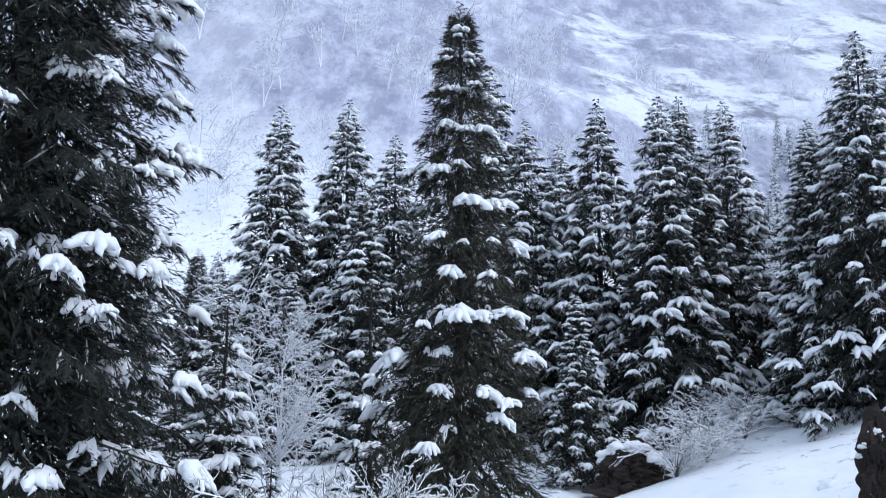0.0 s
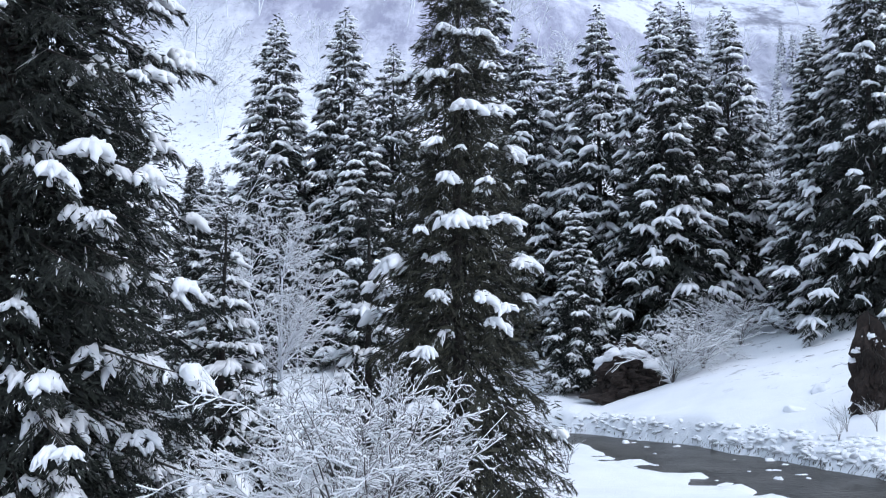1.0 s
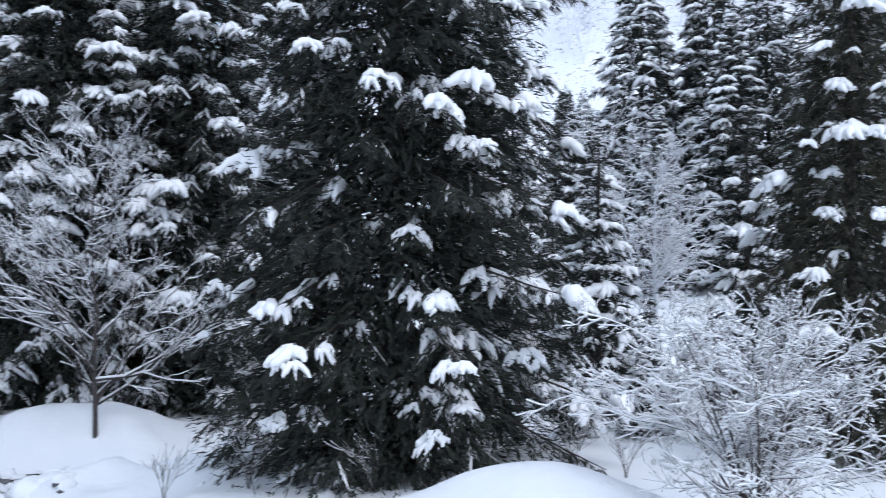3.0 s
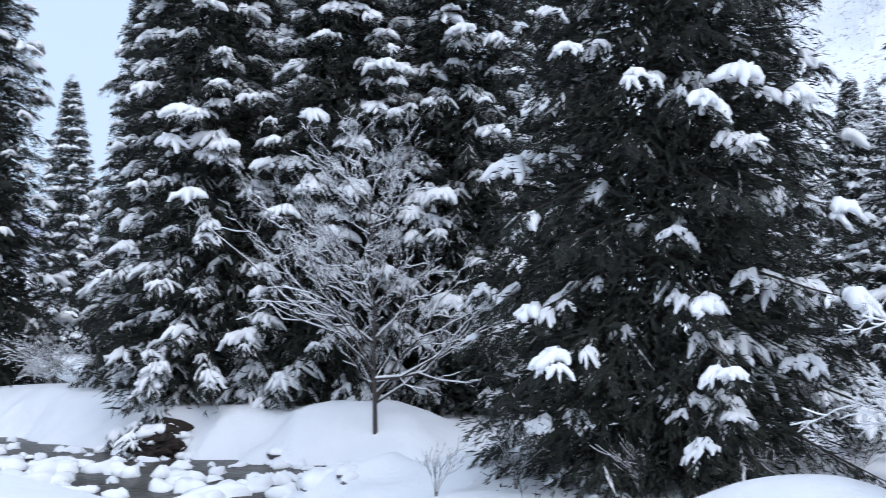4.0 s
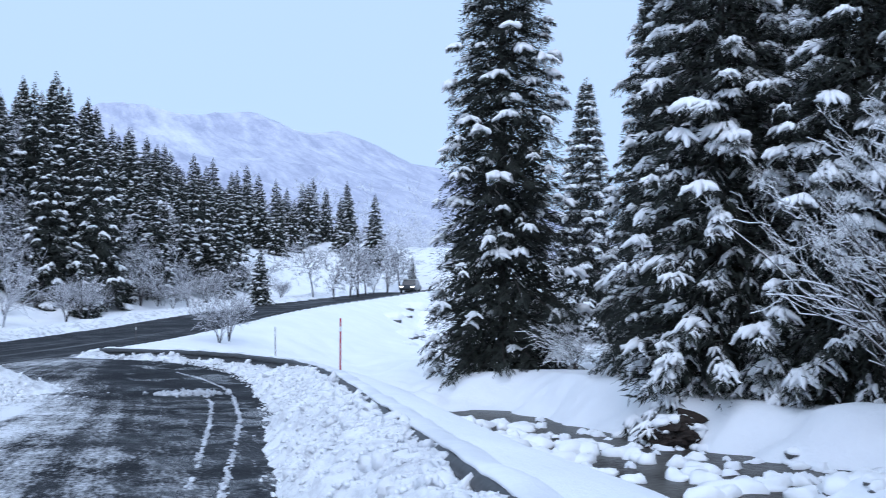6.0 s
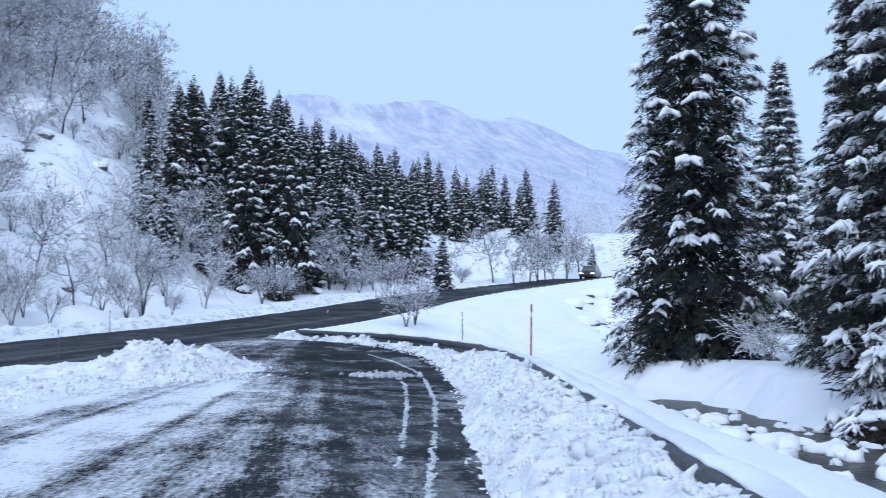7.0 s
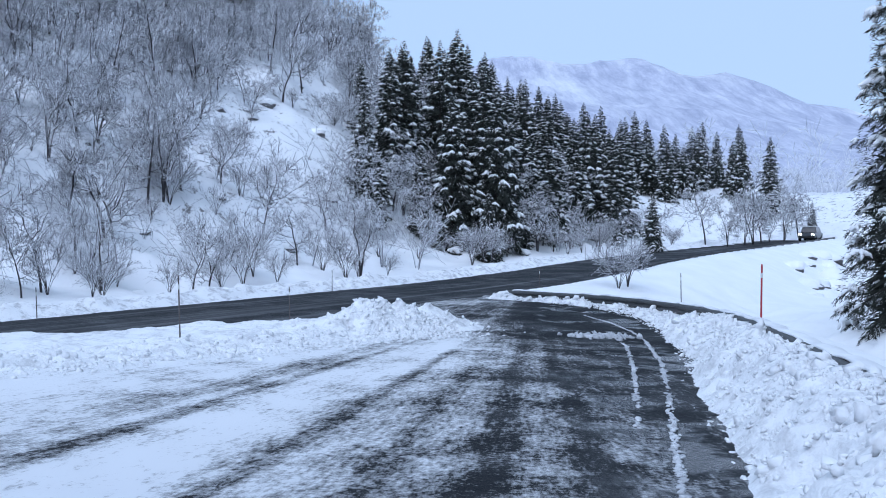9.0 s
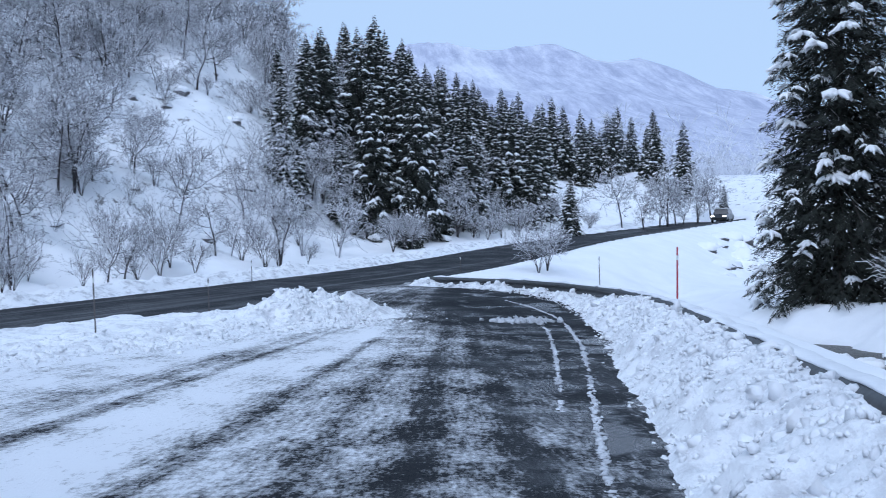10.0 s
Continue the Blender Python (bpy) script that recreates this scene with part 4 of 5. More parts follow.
TALL = [spruce_meshes(22, 3.9, 20 + k, 340, 0.3, 0.016, 6.0, 20, load=0.9, pad=0.48, thick=0.2, dust=0.1, ridges=1.0, droop=0.45, shape=0.75, clear=0.012, tier=0.7, whorl=0.75,
                      hang=0.4, frond=0.55, core=8000, core_len=0.8, fill=20000, tongues=0.6, fingers=7) for k in range(2)]
DUSK = spruce_meshes(22, 3.4, 24, 430, 0.19, 0.011, 8.0, 24, load=0.5, pad=0.44, thick=0.2, dust=0.015, ridges=0.16, droop=0.42, shape=0.72, clear=0.012, tier=0.6, whorl=0.75,
                     hang=0.45, frond=0.5, core=9000, core_len=0.7, fill=36000, tongues=0.16, fingers=6)
WOOD = [spruce_meshes(18, 3.9, 50 + k, 260, 0.42, 0.028, 4.0, 14, load=0.95 if k else 0.88, pad=0.54, thick=0.18, dust=0.11, ridges=0.9 if k else 0.7, droop=0.6, shape=0.78, tier=0.6, whorl=0.75,
                      hang=0.4, frond=0.55, core=5000, core_len=0.9, tongues=0.35 if k else 0.2, limbs=False, fingers=6) for k in range(2)]
FAR = [spruce_meshes(12, 3.0, 30 + k, 150, 0.5, 0.045, 3.5, 9, load=0.7, pad=0.44, thick=0.2, dust=0.05, ridges=0.4, droop=0.5, shape=0.9, tier=0.6, whorl=0.5,
                     hang=0.4, frond=0.5, core=3000, core_len=0.8, tongues=0.14, limbs=False, fingers=5) for k in range(3)]
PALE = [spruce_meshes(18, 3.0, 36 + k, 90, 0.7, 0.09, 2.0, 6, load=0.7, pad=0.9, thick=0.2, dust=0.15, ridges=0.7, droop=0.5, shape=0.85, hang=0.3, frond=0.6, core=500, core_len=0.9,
                      tongues=0.3, limbs=False, needle=M_NEEDLE_FROST_HAZE, fingers=5) for k in range(2)]
YOUNG = spruce_meshes(4.2, 0.95, 15, 120, 0.13, 0.01, 12.0, 10, load=0.95, pad=0.4, thick=0.2, dust=0.06, ridges=0.6, droop=0.3, shape=0.9, tier=0.3, hang=0.2, frond=0.34, core=1200, core_len=0.3, tongues=0.4, fingers=8)


def plant_at(meshes, own, x, y, height, turn, label, group, wide=1.0):
    return spruce(meshes, x, y, foot(x, y) - 0.05, turn, height / own, label, group, wide)


plant(NEAR, 25.2, 14.6, 1.0, "huge dark spruce with heavy snow pads on low branches", 215, wide=0.98)
plant(SLIM, 0.5, 15.6, 1.0, "slender spruce with mossy hanging twigs and snow tufts", 10)
DARK = "tall dark green spruce with snow pads on drooping branches"
WOODS = "spruces of the wood over the creek"
for i, (x, y, top) in enumerate([(-13.1, 64.9, 24.9), (-8.6, 65.7, 25.6), (-5.0, 62, 21.8), (1.0, 58.2, 25.1), (2.8, 52.2, 19.5), (5.3, 60, 20.5), (6.4, 49.8, 19.8), (8.9, 46.4, 18.7),
                                 (10.5, 49.2, 19.7), (13.1, 50.6, 19.9), (16.5, 48, 18), (15.0, 43.5, 16.3), (16.2, 40.5, 19.4), (19.5, 45, 20.2), (-15.2, 58.3, 13.4), (4.4, 43, 8.6), (-2.0, 50, 13),
                                 (-10, 54, 11.5), (0.2, 52, 16), (-6.4, 56, 17)]):
    plant_at(WOOD[i % 2], 18, x, y, top - foot(x, y), i * 67, DARK, WOODS, 1.1)
for i, (az, d, h) in enumerate([(43.2, 25.0, 17.6), (50.6, 26.3, 18.8), (54.2, 31, 13.2), (63.0, 38, 22), (58.4, 66, 17.6), (36.4, 25.5, 18.7), (32.0, 30, 19), (47.0, 35, 23), (40, 33, 21), (52.2, 40, 23), (15.6, 31, 9.5), (19.5, 30, 12)]):
    x, y = polar(az, d)
    plant_at(DUSK if i in (2, 3) else TALL[i % 2], 22, x, y, h, i * 71, DARK, "spruces beside the creek")
# a young growth between the big trees
for i, (x, y, h) in enumerate([(-5.6, 21.0, 4.2), (-4.4, 16.4, 1.8), (-6.4, 25.5, 7.0), (-4.8, 19.6, 5.8), (-3.2, 16.6, 2.6), (-2.2, 22.1, 6.6), (-6.4, 22, 4.5), (-1.2, 20.5, 4.0), (7.4, 42, 2.4)]):
    plant_at(YOUNG, 4.2, x, y, h, i * 50, "young spruce bowed with fresh snow", "young spruces")
# pale rows at the foot of the mountain, haze painted into their needles
rng = rng_of(77)
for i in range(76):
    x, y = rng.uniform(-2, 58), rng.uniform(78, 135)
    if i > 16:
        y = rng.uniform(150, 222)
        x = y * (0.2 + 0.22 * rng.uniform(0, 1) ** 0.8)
    plant_at(PALE[i % 2], 18, x, y, rng.uniform(11, 17), i * 37, "distant spruce with snow and rime, needles paled by painted haze", "distant spruces")

# the grove on the hill over the road
SLOPE_SPRUCE = "spruce on the slope, branches tipped with snow"
GROVE = [(-65.6, -3.2, 7.2), (-68.7, -0.2, 7.2), (-63.5, 4.1, 4.1), (-75.6, 17.4, 4.3), (-108.9, 42.9, 4.4)]
for i, (x, y, top) in enumerate(GROVE):
    plant_at(FAR[i % 3], 12, x, y, top - foot(x, y), i * 53, SLOPE_SPRUCE, "spruces on the slope")
rng = rng_of(78)
grove = []
while len(grove) < 92:
    az, q = rng.uniform(78.2, 93.8), rng.uniform(5.5, 46)
    a = radians(az)
    d = (26 + q) / (0.53 * math.sin(a) - 0.848 * math.cos(a))
    x, y = polar(az, d)
    h = rng.uniform(6.0, 12.0)
    crest = float(np.interp(az, [75, 77, 79, 82, 84.5, 88, 93.5], [0.09, 0.104, 0.113, 0.13, 0.152, 0.205, 0.175]))
    # the wood keeps under its crest line, and its lower edge climbs where birches stand before it
    if (foot(x, y) + h - 1.65) / d > crest or d > 138 or (az > 88.5 and q < 12) or (az < 80 and q > 22) or any((x - g[0]) ** 2 + (y - g[1]) ** 2 < 5.5 for g in grove):
        continue
    grove.append((x, y, h))
for i, (x, y, h) in enumerate(grove):
    plant_at(FAR[i % 3], 12, x, y, h, i * 41, SLOPE_SPRUCE, "spruces on the slope", rng.uniform(0.9, 1.15))
for i, (x, y, h) in enumerate([(-151.6, 37, 10.6), (-135.9, 37.8, 8.8), (-128.9, 40.3, 7.1), (-124.1, 43.6, 9.2), (-140, 30, 11), (-146, 33, 11), (-150, 27, 12), (-133, 33, 8), (-127, 41, 8.5), (-158, 31, 12), (-120, 42, 7), (-131, 30, 8.5), (-136, 29, 9), (-129, 34, 7), (-141, 36, 9), (-147, 40, 9), (-152, 43, 10), (-138, 41, 8), (-144, 46, 8), (-126, 31, 8)]):
    plant_at(FAR[i % 3], 12, x, y, h, i * 31, "spruce on the slope, branches tipped with snow", "spruces on the slope")


# ---- guard rail, stakes, ploughed snow ----
def rail_points(step):
    P = np.array(RAIL)
    # a smooth line through the bends
    seg = np.r_[0, np.cumsum(np.hypot(*np.diff(P[:, :2], axis=0).T))]
    s = np.arange(0, seg[-1], step)
    out = np.stack([np.interp(s, seg, P[:, k]) for k in range(3)], -1)
    ker = np.hanning(13)
    ker /= ker.sum()
    for k in range(3):
        pad = np.r_[np.full(6, out[0, k]), out[:, k], np.full(6, out[-1, k])]
        pad[:6] = out[0, k] + (out[1, k] - out[0, k]) * np.arange(-6, 0)
        pad[-6:] = out[-1, k] + (out[-1, k] - out[-2, k]) * np.arange(1, 7)
        out[:, k] = np.convolve(pad, ker, "valid")
    return out


def swept(profile, line):
    """A profile (across, up) carried along a line; across points to the lay-by."""
    tan = np.gradient(line[:, :2], axis=0)
    tan /= np.linalg.norm(tan, axis=1, keepdims=True)
    nor = np.stack([-tan[:, 1], tan[:, 0]], -1)
    prof = np.asarray(profile, float)
    v = np.zeros((len(line), len(prof), 3))
    v[..., :2] = line[:, None, :2] + nor[:, None] * prof[None, :, :1]
    v[..., 2] = line[:, None, 2] + prof[None, :, 1]
    n, k = len(line), len(prof)
    i = np.arange(n * k).reshape(n, k)
    f = np.stack([i[:-1, :-1], i[1:, :-1], i[1:, 1:], i[:-1, 1:]], -1).reshape(-1, 4)
    return v.reshape(-1, 3), f


line = rail_points(0.35)
outer = [(0.0, 0.0), (0.035, -0.02), (0.075, -0.055), (0.075, -0.095), (0.02, -0.135), (0.0, -0.155), (0.02, -0.175), (0.075, -0.215), (0.075, -0.255), (0.035, -0.29), (0.0, -0.31)]
closed = outer + [(a - 0.012, b) for a, b in outer[::-1]] + [outer[0]]
# across points to the lay-by, on the left of the line as it runs away
guard_rail = tagged(new("guard_rail"), "galvanised steel guard rail with snow lying along its top", "guard rail")
part("beam", mesh_of("beam", *swept(closed, line), M_STEEL), guard_rail)


def post_mesh():
    bm = bmesh.new()
    for cx, cy, sx, sy in ((0, 0, 0.006, 0.1), (0.03, 0.05, 0.06, 0.006), (0.03, -0.05, 0.06, 0.006)):
        bmesh.ops.create_cube(bm, size=1, matrix=Matrix.Translation((cx, cy, -0.62)) @ Matrix.Diagonal((sx, sy, 1.15, 1)))
    me = bpy.data.meshes.new("post")
    bm.to_mesh(me)
    bm.free()
    me.materials.append(M_STEEL)
    return me


POST = post_mesh()
for i in range(4, len(line) - 2, 6):
    d = line[i + 1] - line[i - 1]
    p = part("post", POST, guard_rail)
    ang = math.degrees(math.atan2(d[1], d[0]))
    nx, ny = -d[1] / math.hypot(d[0], d[1]), d[0] / math.hypot(d[0], d[1])
    p.matrix_basis = pose(line[i][0] - nx * 0.075, line[i][1] - ny * 0.075, line[i][2] - 0.03, 0, 0, ang + 90)
# the rail along the valley side of the main road
s_far = np.arange(50.0, 124.0, 1.0)
fx, fy, fz = road_place(s_far, np.full(len(s_far), -17.9))
far_line = np.stack([fx, fy, fz + 0.45], -1)
road_rail = tagged(new("guard_rail"), "long steel guard rail beside the main road", "guard rail")
part("beam", mesh_of("beam", *swept(closed, far_line), M_STEEL), road_rail)
for i in range(1, len(far_line) - 1, 4):
    p = part("post", POST, road_rail)
    p.matrix_basis = pose(far_line[i][0] + 0.04, far_line[i][1] + 0.07, far_line[i][2] - 0.03, 0, 0, 58)
# snow cap behind and on the rail
rng = rng_of(5)
cap = [(-0.02, -0.02), (0.01, 0.004), (-0.01, 0.025), (-0.06, 0.035), (-0.16, 0.03), (-0.28, -0.01), (-0.38, -0.1)]
cv, cf = swept(cap, rail_points(0.18))
fine = fbm(cv[:, 0] * 1.0, cv[:, 1], 0.5, 3, 91)
cv[:, 2] += 0.05 * fine
part("snow_cap", mesh_of("snow_cap", cv, cf, M_LUMP), guard_rail, "lumpy snow lying on the rail")


def stake(x, y, top, red, height=1.5, lean=(0, 0)):
    g = min(foot(x, y), top - 0.5)
    h = top - g + 0.15
    ob = tagged(new("snow_stake"), "dark red roadside snow stake stuck in the snow" if red else "thin grey-brown snow stake with pale band", "snow stake", "roadside snow stakes")
    r = 0.021 if red else 0.016
    v, f = tubes(np.array([[(0, 0, 0), (0, 0, h * 0.5), (0, 0, h - 0.02), (0, 0, h)]]), np.array([[r, r * 0.95, r * 0.9, r * 0.4]]), 7)
    part("shaft", mesh_of("shaft", v, f, M_RED if red else M_STAKE), ob)
    v, f = tubes(np.array([[(0, 0, h * 0.8), (0, 0, h * 0.8 + 0.1)]]), np.full((1, 2), r * 1.25), 7)
    part("reflector", mesh_of("reflector", v, f, M_REFLECT), ob)
    ob.matrix_basis = pose(x, y, g - 0.15, lean[0], lean[1], 0)


for x, y, top, red, ln in [(-20.3, 6.62, 0.85, True, (0, 1)), (-31.0, 7.82, 0.16, False, (0, -4)), (-20.5, -5.2, 0.62, False, (1, 1)), (-28.4, -4.0, -0.1, False, (0, 5)), (-29.0, -11.3, -0.15, False, (3, -4)),
                           (-41.0, -3.9, -0.2, False, (0, 0)), (-43.5, 4.9, -0.25, False, (0, 0)), (-62, 10.0, 0.3, False, (0, 0))]:
    stake(x, y, top, red, lean=ln)

# loose clods thrown by the plough
rng = rng_of(6)
rl = rail_points(0.35)
idx = rng.integers(0, len(rl), 11000)
off = 0.1 + 1.2 * rng.uniform(0, 1, len(idx)) ** 1.3
d = np.gradient(rl[:, :2], axis=0)
d /= np.linalg.norm(d, axis=1, keepdims=True)
cx = rl[idx, 0] - d[idx, 1] * off + rng.normal(0, 0.08, len(idx))
cy = rl[idx, 1] + d[idx, 0] * off + rng.normal(0, 0.08, len(idx))
cz = np.maximum(ground_z(cx, cy), layby_z(cx, cy))
keep = (cy < rail_y(cx) - 0.05) & (cx < 6)
size = rng.uniform(0.008, 0.04, len(idx)) * (1.15 - 0.3 * off)
size = np.where(rng.uniform(0, 1, len(idx)) < 0.07, size * 2.6, size)
c = np.stack([cx, cy, cz - size * 0.1], -1)[keep]
v, f = blobs(c, rng.normal(0, 1, (len(c), 3)), size[keep] * 1.2, size[keep], size[keep] * 0.8, rng, 0.34, 0.9, tiny=True)
clods = tagged(new("snow_clods", mesh_of("snow_clods", v, f, M_LUMP)), "loose clods of ploughed snow beside the rail", "snow clods", kind="stuff")
bs, bn = rng.uniform(4, 22.5, 1500), rng.normal(-13.4, 0.55, 1500)
heap = rng.uniform(0, 1, 1500) < 0.4
bs, bn = np.where(heap, rng.normal(21.0, 1.5, 1500), bs), np.where(heap, rng.normal(-14.4, 0.9, 1500), bn)
cx, cy, _ = road_place(bs, bn)
size = rng.uniform(0.015, 0.07, 1500)
c = np.stack([cx, cy, np.maximum(ground_z(cx, cy), layby_z(cx, cy)) - size * 0.1], -1)
v, f = blobs(c, rng.normal(0, 1, (1500, 3)), size * 1.2, size, size * 0.8, rng, 0.34, 0.9, tiny=True)
tagged(new("snow_clods", mesh_of("snow_clods", v, f, M_LUMP)), "clods of ploughed snow on the berm by the road", "snow clods", kind="stuff")


# ---- leafless shrubs and trees ----
bush = bare_tree_meshes(2.35, 71, 12, 0.75, ((9, 0.5, 0.9, -0.05), (7, 0.45, 0.95, -0.05), (5, 0.45, 1.0, 0.0)), 0.0075, 0.003, snow=0.0078, first=0.1)
bare_tree("snowy_bush", bush, -0.95, 10.2, foot(-0.95, 10.2) - 0.3, 0, 1.0, "leafless bush, every twig thick with snow", "bush")
rowan = bare_tree_meshes(6.3, 72, 1, 0.12, ((38, 0.66, 1.1, 0.14), (8, 0.42, 0.65, 0.18), (4, 0.42, 0.6, 0.1)), 0.0085, 0.0035, snow=0.0105, first=0.1)
bare_tree("bare_tree", rowan, -14.1, 16.05, foot(-14.1, 16.05), 0, 1.0, "leafless tree with snow along every branch", "tree")
rime = bare_tree_meshes(7.5, 73, 3, 0.22, ((16, 0.42, 0.8, -0.05), (8, 0.5, 0.8, -0.2), (4, 0.6, 0.7, -0.4)), 0.009, 0.006, wood=M_FROST_TWIG, snow=0.008)
bare_tree("birch_tree", rime, -4.5, 24.2, foot(-4.5, 24.2), 0, 0.8, "birch hung white with rime and snow", "birch tree")

SLOPE = [bare_tree_meshes(5.5, 80 + k, 1 + k % 2, 0.4, ((12 - 3 * (k % 2), 0.52, 1.6, 0.1), (7, 0.6, 1.5, 0.0), (9, 0.55, 1.5, -0.05)), 0.0135, 0.0145, fine=(5, 4, 2), wood=M_SLOPE_TWIG, lean=0.06, wobble=0.07, first=0.14, split=3) for k in range(4)]
SCRUB = [bare_tree_meshes(2.0, 90 + k, 9, 0.9, ((6, 0.55, 0.8, 0.1), (7, 0.5, 0.9, 0.05)), 0.01, 0.009, fine=(3, 2, 2), wood=M_SLOPE_TWIG) for k in range(3)]
rng = rng_of(8)
made = 0
far_wood = []
while made < 320:
    s, q = rng.uniform(0, 96), 3.5 + 80 * rng.uniform(0, 1) ** 1.25
    x, y, _ = road_place(s, -26.0 - q)
    az = math.degrees(math.atan2(-x, y))
    if not 74 < az < 117 or (az < 93 and rng.uniform() < 0.6) or (92 < az < 101 and q < 30 and rng.uniform() < 0.6) or (q < 12 and rng.uniform() < 0.5) or float(lattice(np.array([x / 9]), np.array([y / 9]), 3)[0]) < -0.33:
        continue
    if q > 42 and len(far_wood) < 85:
        far_wood.append((x, y, rng.uniform(0, 6.28), rng.uniform(0.9, 1.6)))
        made += 1
        continue
    bare_tree("birch_tree", SLOPE[made % 4], x, y, foot(x, y), rng.uniform(0, 360), rng.uniform(0.55, 1.1) * (0.85 + 0.008 * q), "leafless birch on the slope, frosted with snow", "birch tree", "bare trees on the slope")
    made += 1
for i in range(285):
    s, q = rng.uniform(2, 96), rng.uniform(2.5, 45) if i < 235 else rng.uniform(2.2, 9)
    x, y, _ = road_place(s, -26.0 - q)
    bare_tree("shrub", SCRUB[i % 3], x, y, foot(x, y), rng.uniform(0, 360), rng.uniform(0.4, 1.1), "low leafless shrub in the snow", "shrub", "shrubs on the slope")

for i, (x, y, sc) in enumerate([(-89.2, 25.4, 1.0), (-86.6, 26.6, 0.7), (-91.5, 29.7, 1.1), (-93.0, 31.0, 1.0), (-98, 33.5, 1.1), (-104, 38, 1.1), (-100, 35, 0.8), (-108, 41, 1.0)]):
    bare_tree("birch_tree", SLOPE[i % 4], x, y, foot(x, y), i * 80.0, sc, "leafless birch beside the road, frosted with snow", "birch tree", "bare trees on the slope")
THIN = [bare_tree_meshes(6.0, 94 + k, 1, 0.4, ((9, 0.55, 1.5, 0.1), (6, 0.6, 1.4, 0.0), (5, 0.6, 1.4, 0.0)), 0.012, 0.018, fine=(4, 3, 2), steps=5, wood=M_SLOPE_TWIG, wobble=0.06) for k in range(2)]
joined_copies("far_birch_wood", THIN, far_wood, M_SLOPE_TWIG, "leafless frosted birch wood high on the slope", "birch wood")
LOW = [bare_tree_meshes(2.6, 190 + k, 3, 0.8, ((5, 0.6, 1.3, 0.1), (6, 0.6, 1.4, 0.0)), 0.014, 0.011, fine=(3, 2, 2), steps=4, wood=M_SLOPE_TWIG, wobble=0.08) for k in range(3)]
low_wood = []
while len(low_wood) < 240:
    s, q = rng.uniform(0, 96), rng.uniform(4, 70)
    x, y, _ = road_place(s, -26.0 - q)
    if 74 < math.degrees(math.atan2(-x, y)) < 117:
        low_wood.append((x, y, rng.uniform(0, 6.28), rng.uniform(0.5, 1.3)))
joined_copies("hillside_scrub", LOW, low_wood, M_SLOPE_TWIG, "frosted scrub all over the hillside", "scrub")
valley_wood = []
while len(valley_wood) < 110:
    x, y = polar(rng.uniform(60, 77), rng.uniform(150, 300))
    valley_wood.append((x, y, rng.uniform(0, 6.28), rng.uniform(2.0, 3.4)))
joined_copies("far_birch_wood", LOW, valley_wood, M_RIME_TWIG, "frosted birch wood at the far end of the valley", "birch wood")
# rimed birches high on the mountain side
RIME = [bare_tree_meshes(8.0, 96 + k, 1 + k, 0.45, ((7, 0.5, 0.8, 0.15), (5, 0.55, 1.3, 0.05), (2, 0.6, 1.3, 0.0)), 0.012, 0.035, fine=(3, 2, 2), steps=5, stem=M_RIME_TWIG, wood=M_RIME_TWIG) for k in range(2)]
joined_copies("rimed_birch_wood", RIME, [(rng.uniform(-60, 105), rng.uniform(135, 262), rng.uniform(0, 6.28), rng.uniform(0.8, 1.6)) for i in range(170)], M_RIME_TWIG, "rime-white birches on the mountain side", "birch wood")


# ---- rocks, root plates, slush, grass, the car ----
def rock_meshes(seed, size=(1.0, 0.8, 0.6)):
    rng = rng_of(seed)
    v, f = blob_template(9, 14)
    n = v.copy()
    for scale, amp in ((1.0, 0.30), (2.3, 0.16), (5.0, 0.07)):
        ph = rng.uniform(0, 6, (3, 3))
        n *= 1 + amp * (np.sin(v @ ph * scale + rng.uniform(0, 6, 3)).mean(1, keepdims=True))
    n *= np.array(size)
    stone = mesh_of("stone", n, f, M_ROCK, True)
    up = v[:, 2] > 0.1
    cap = n.copy()
    cap[:, 2] = np.where(up, cap[:, 2] + 0.10 * size[2] + 0.16 * size[2] * v[:, 2], cap[:, 2] * 0.5)
    cap[:, :2] *= np.where(up, 1.04, 0.85)[:, None]
    return stone, mesh_of("snow_cap", cap, f, M_SNOW, True)


ROCKS = [rock_meshes(200 + k, s) for k, s in enumerate([(1, 0.8, 0.55), (0.9, 0.9, 0.5), (1.2, 0.7, 0.5), (0.8, 0.7, 0.7)])]


def rock(i, x, y, scale, label, group, sink=0.25, turn=0.0, cap=True, z=None):
    ob = new("rock")
    part("stone", ROCKS[i % 4][0], ob)
    if cap:
        part("snow_cap", ROCKS[i % 4][1], ob, "rounded cap of snow")
    ob.matrix_basis = pose(x, y, (foot(x, y) if z is None else z) - sink * scale, 0, 0, turn) @ Matrix.Diagonal((scale, scale, scale, 1))
    return tagged(ob, label, "rock", group)


rng = rng_of(300)
P = np.array(CREEK)
for i in range(130):
    k = rng.uniform(3.0, 6.6)
    j = int(k)
    a, b = P[j], P[j + 1]
    c = a + (b - a) * (k - j)
    d = (b - a)[:2] / np.hypot(*(b - a)[:2])
    hump = i % 2 == 0
    o = rng.uniform(0.2, 2.6) if hump else rng.normal(0, 1.1)
    x, y = c[0] + d[1] * o, c[1] - d[0] * o
    sc = rng.uniform(0.2, 0.6) if hump else rng.uniform(0.12, 0.34)
    rock(i, x, y, sc, "creek stone under a thick round cap of snow", "stones in the creek", 0.35, rng.uniform(0, 360), hump or i % 3 == 0, max(c[2] + 0.06, foot(x, y) + 0.04))
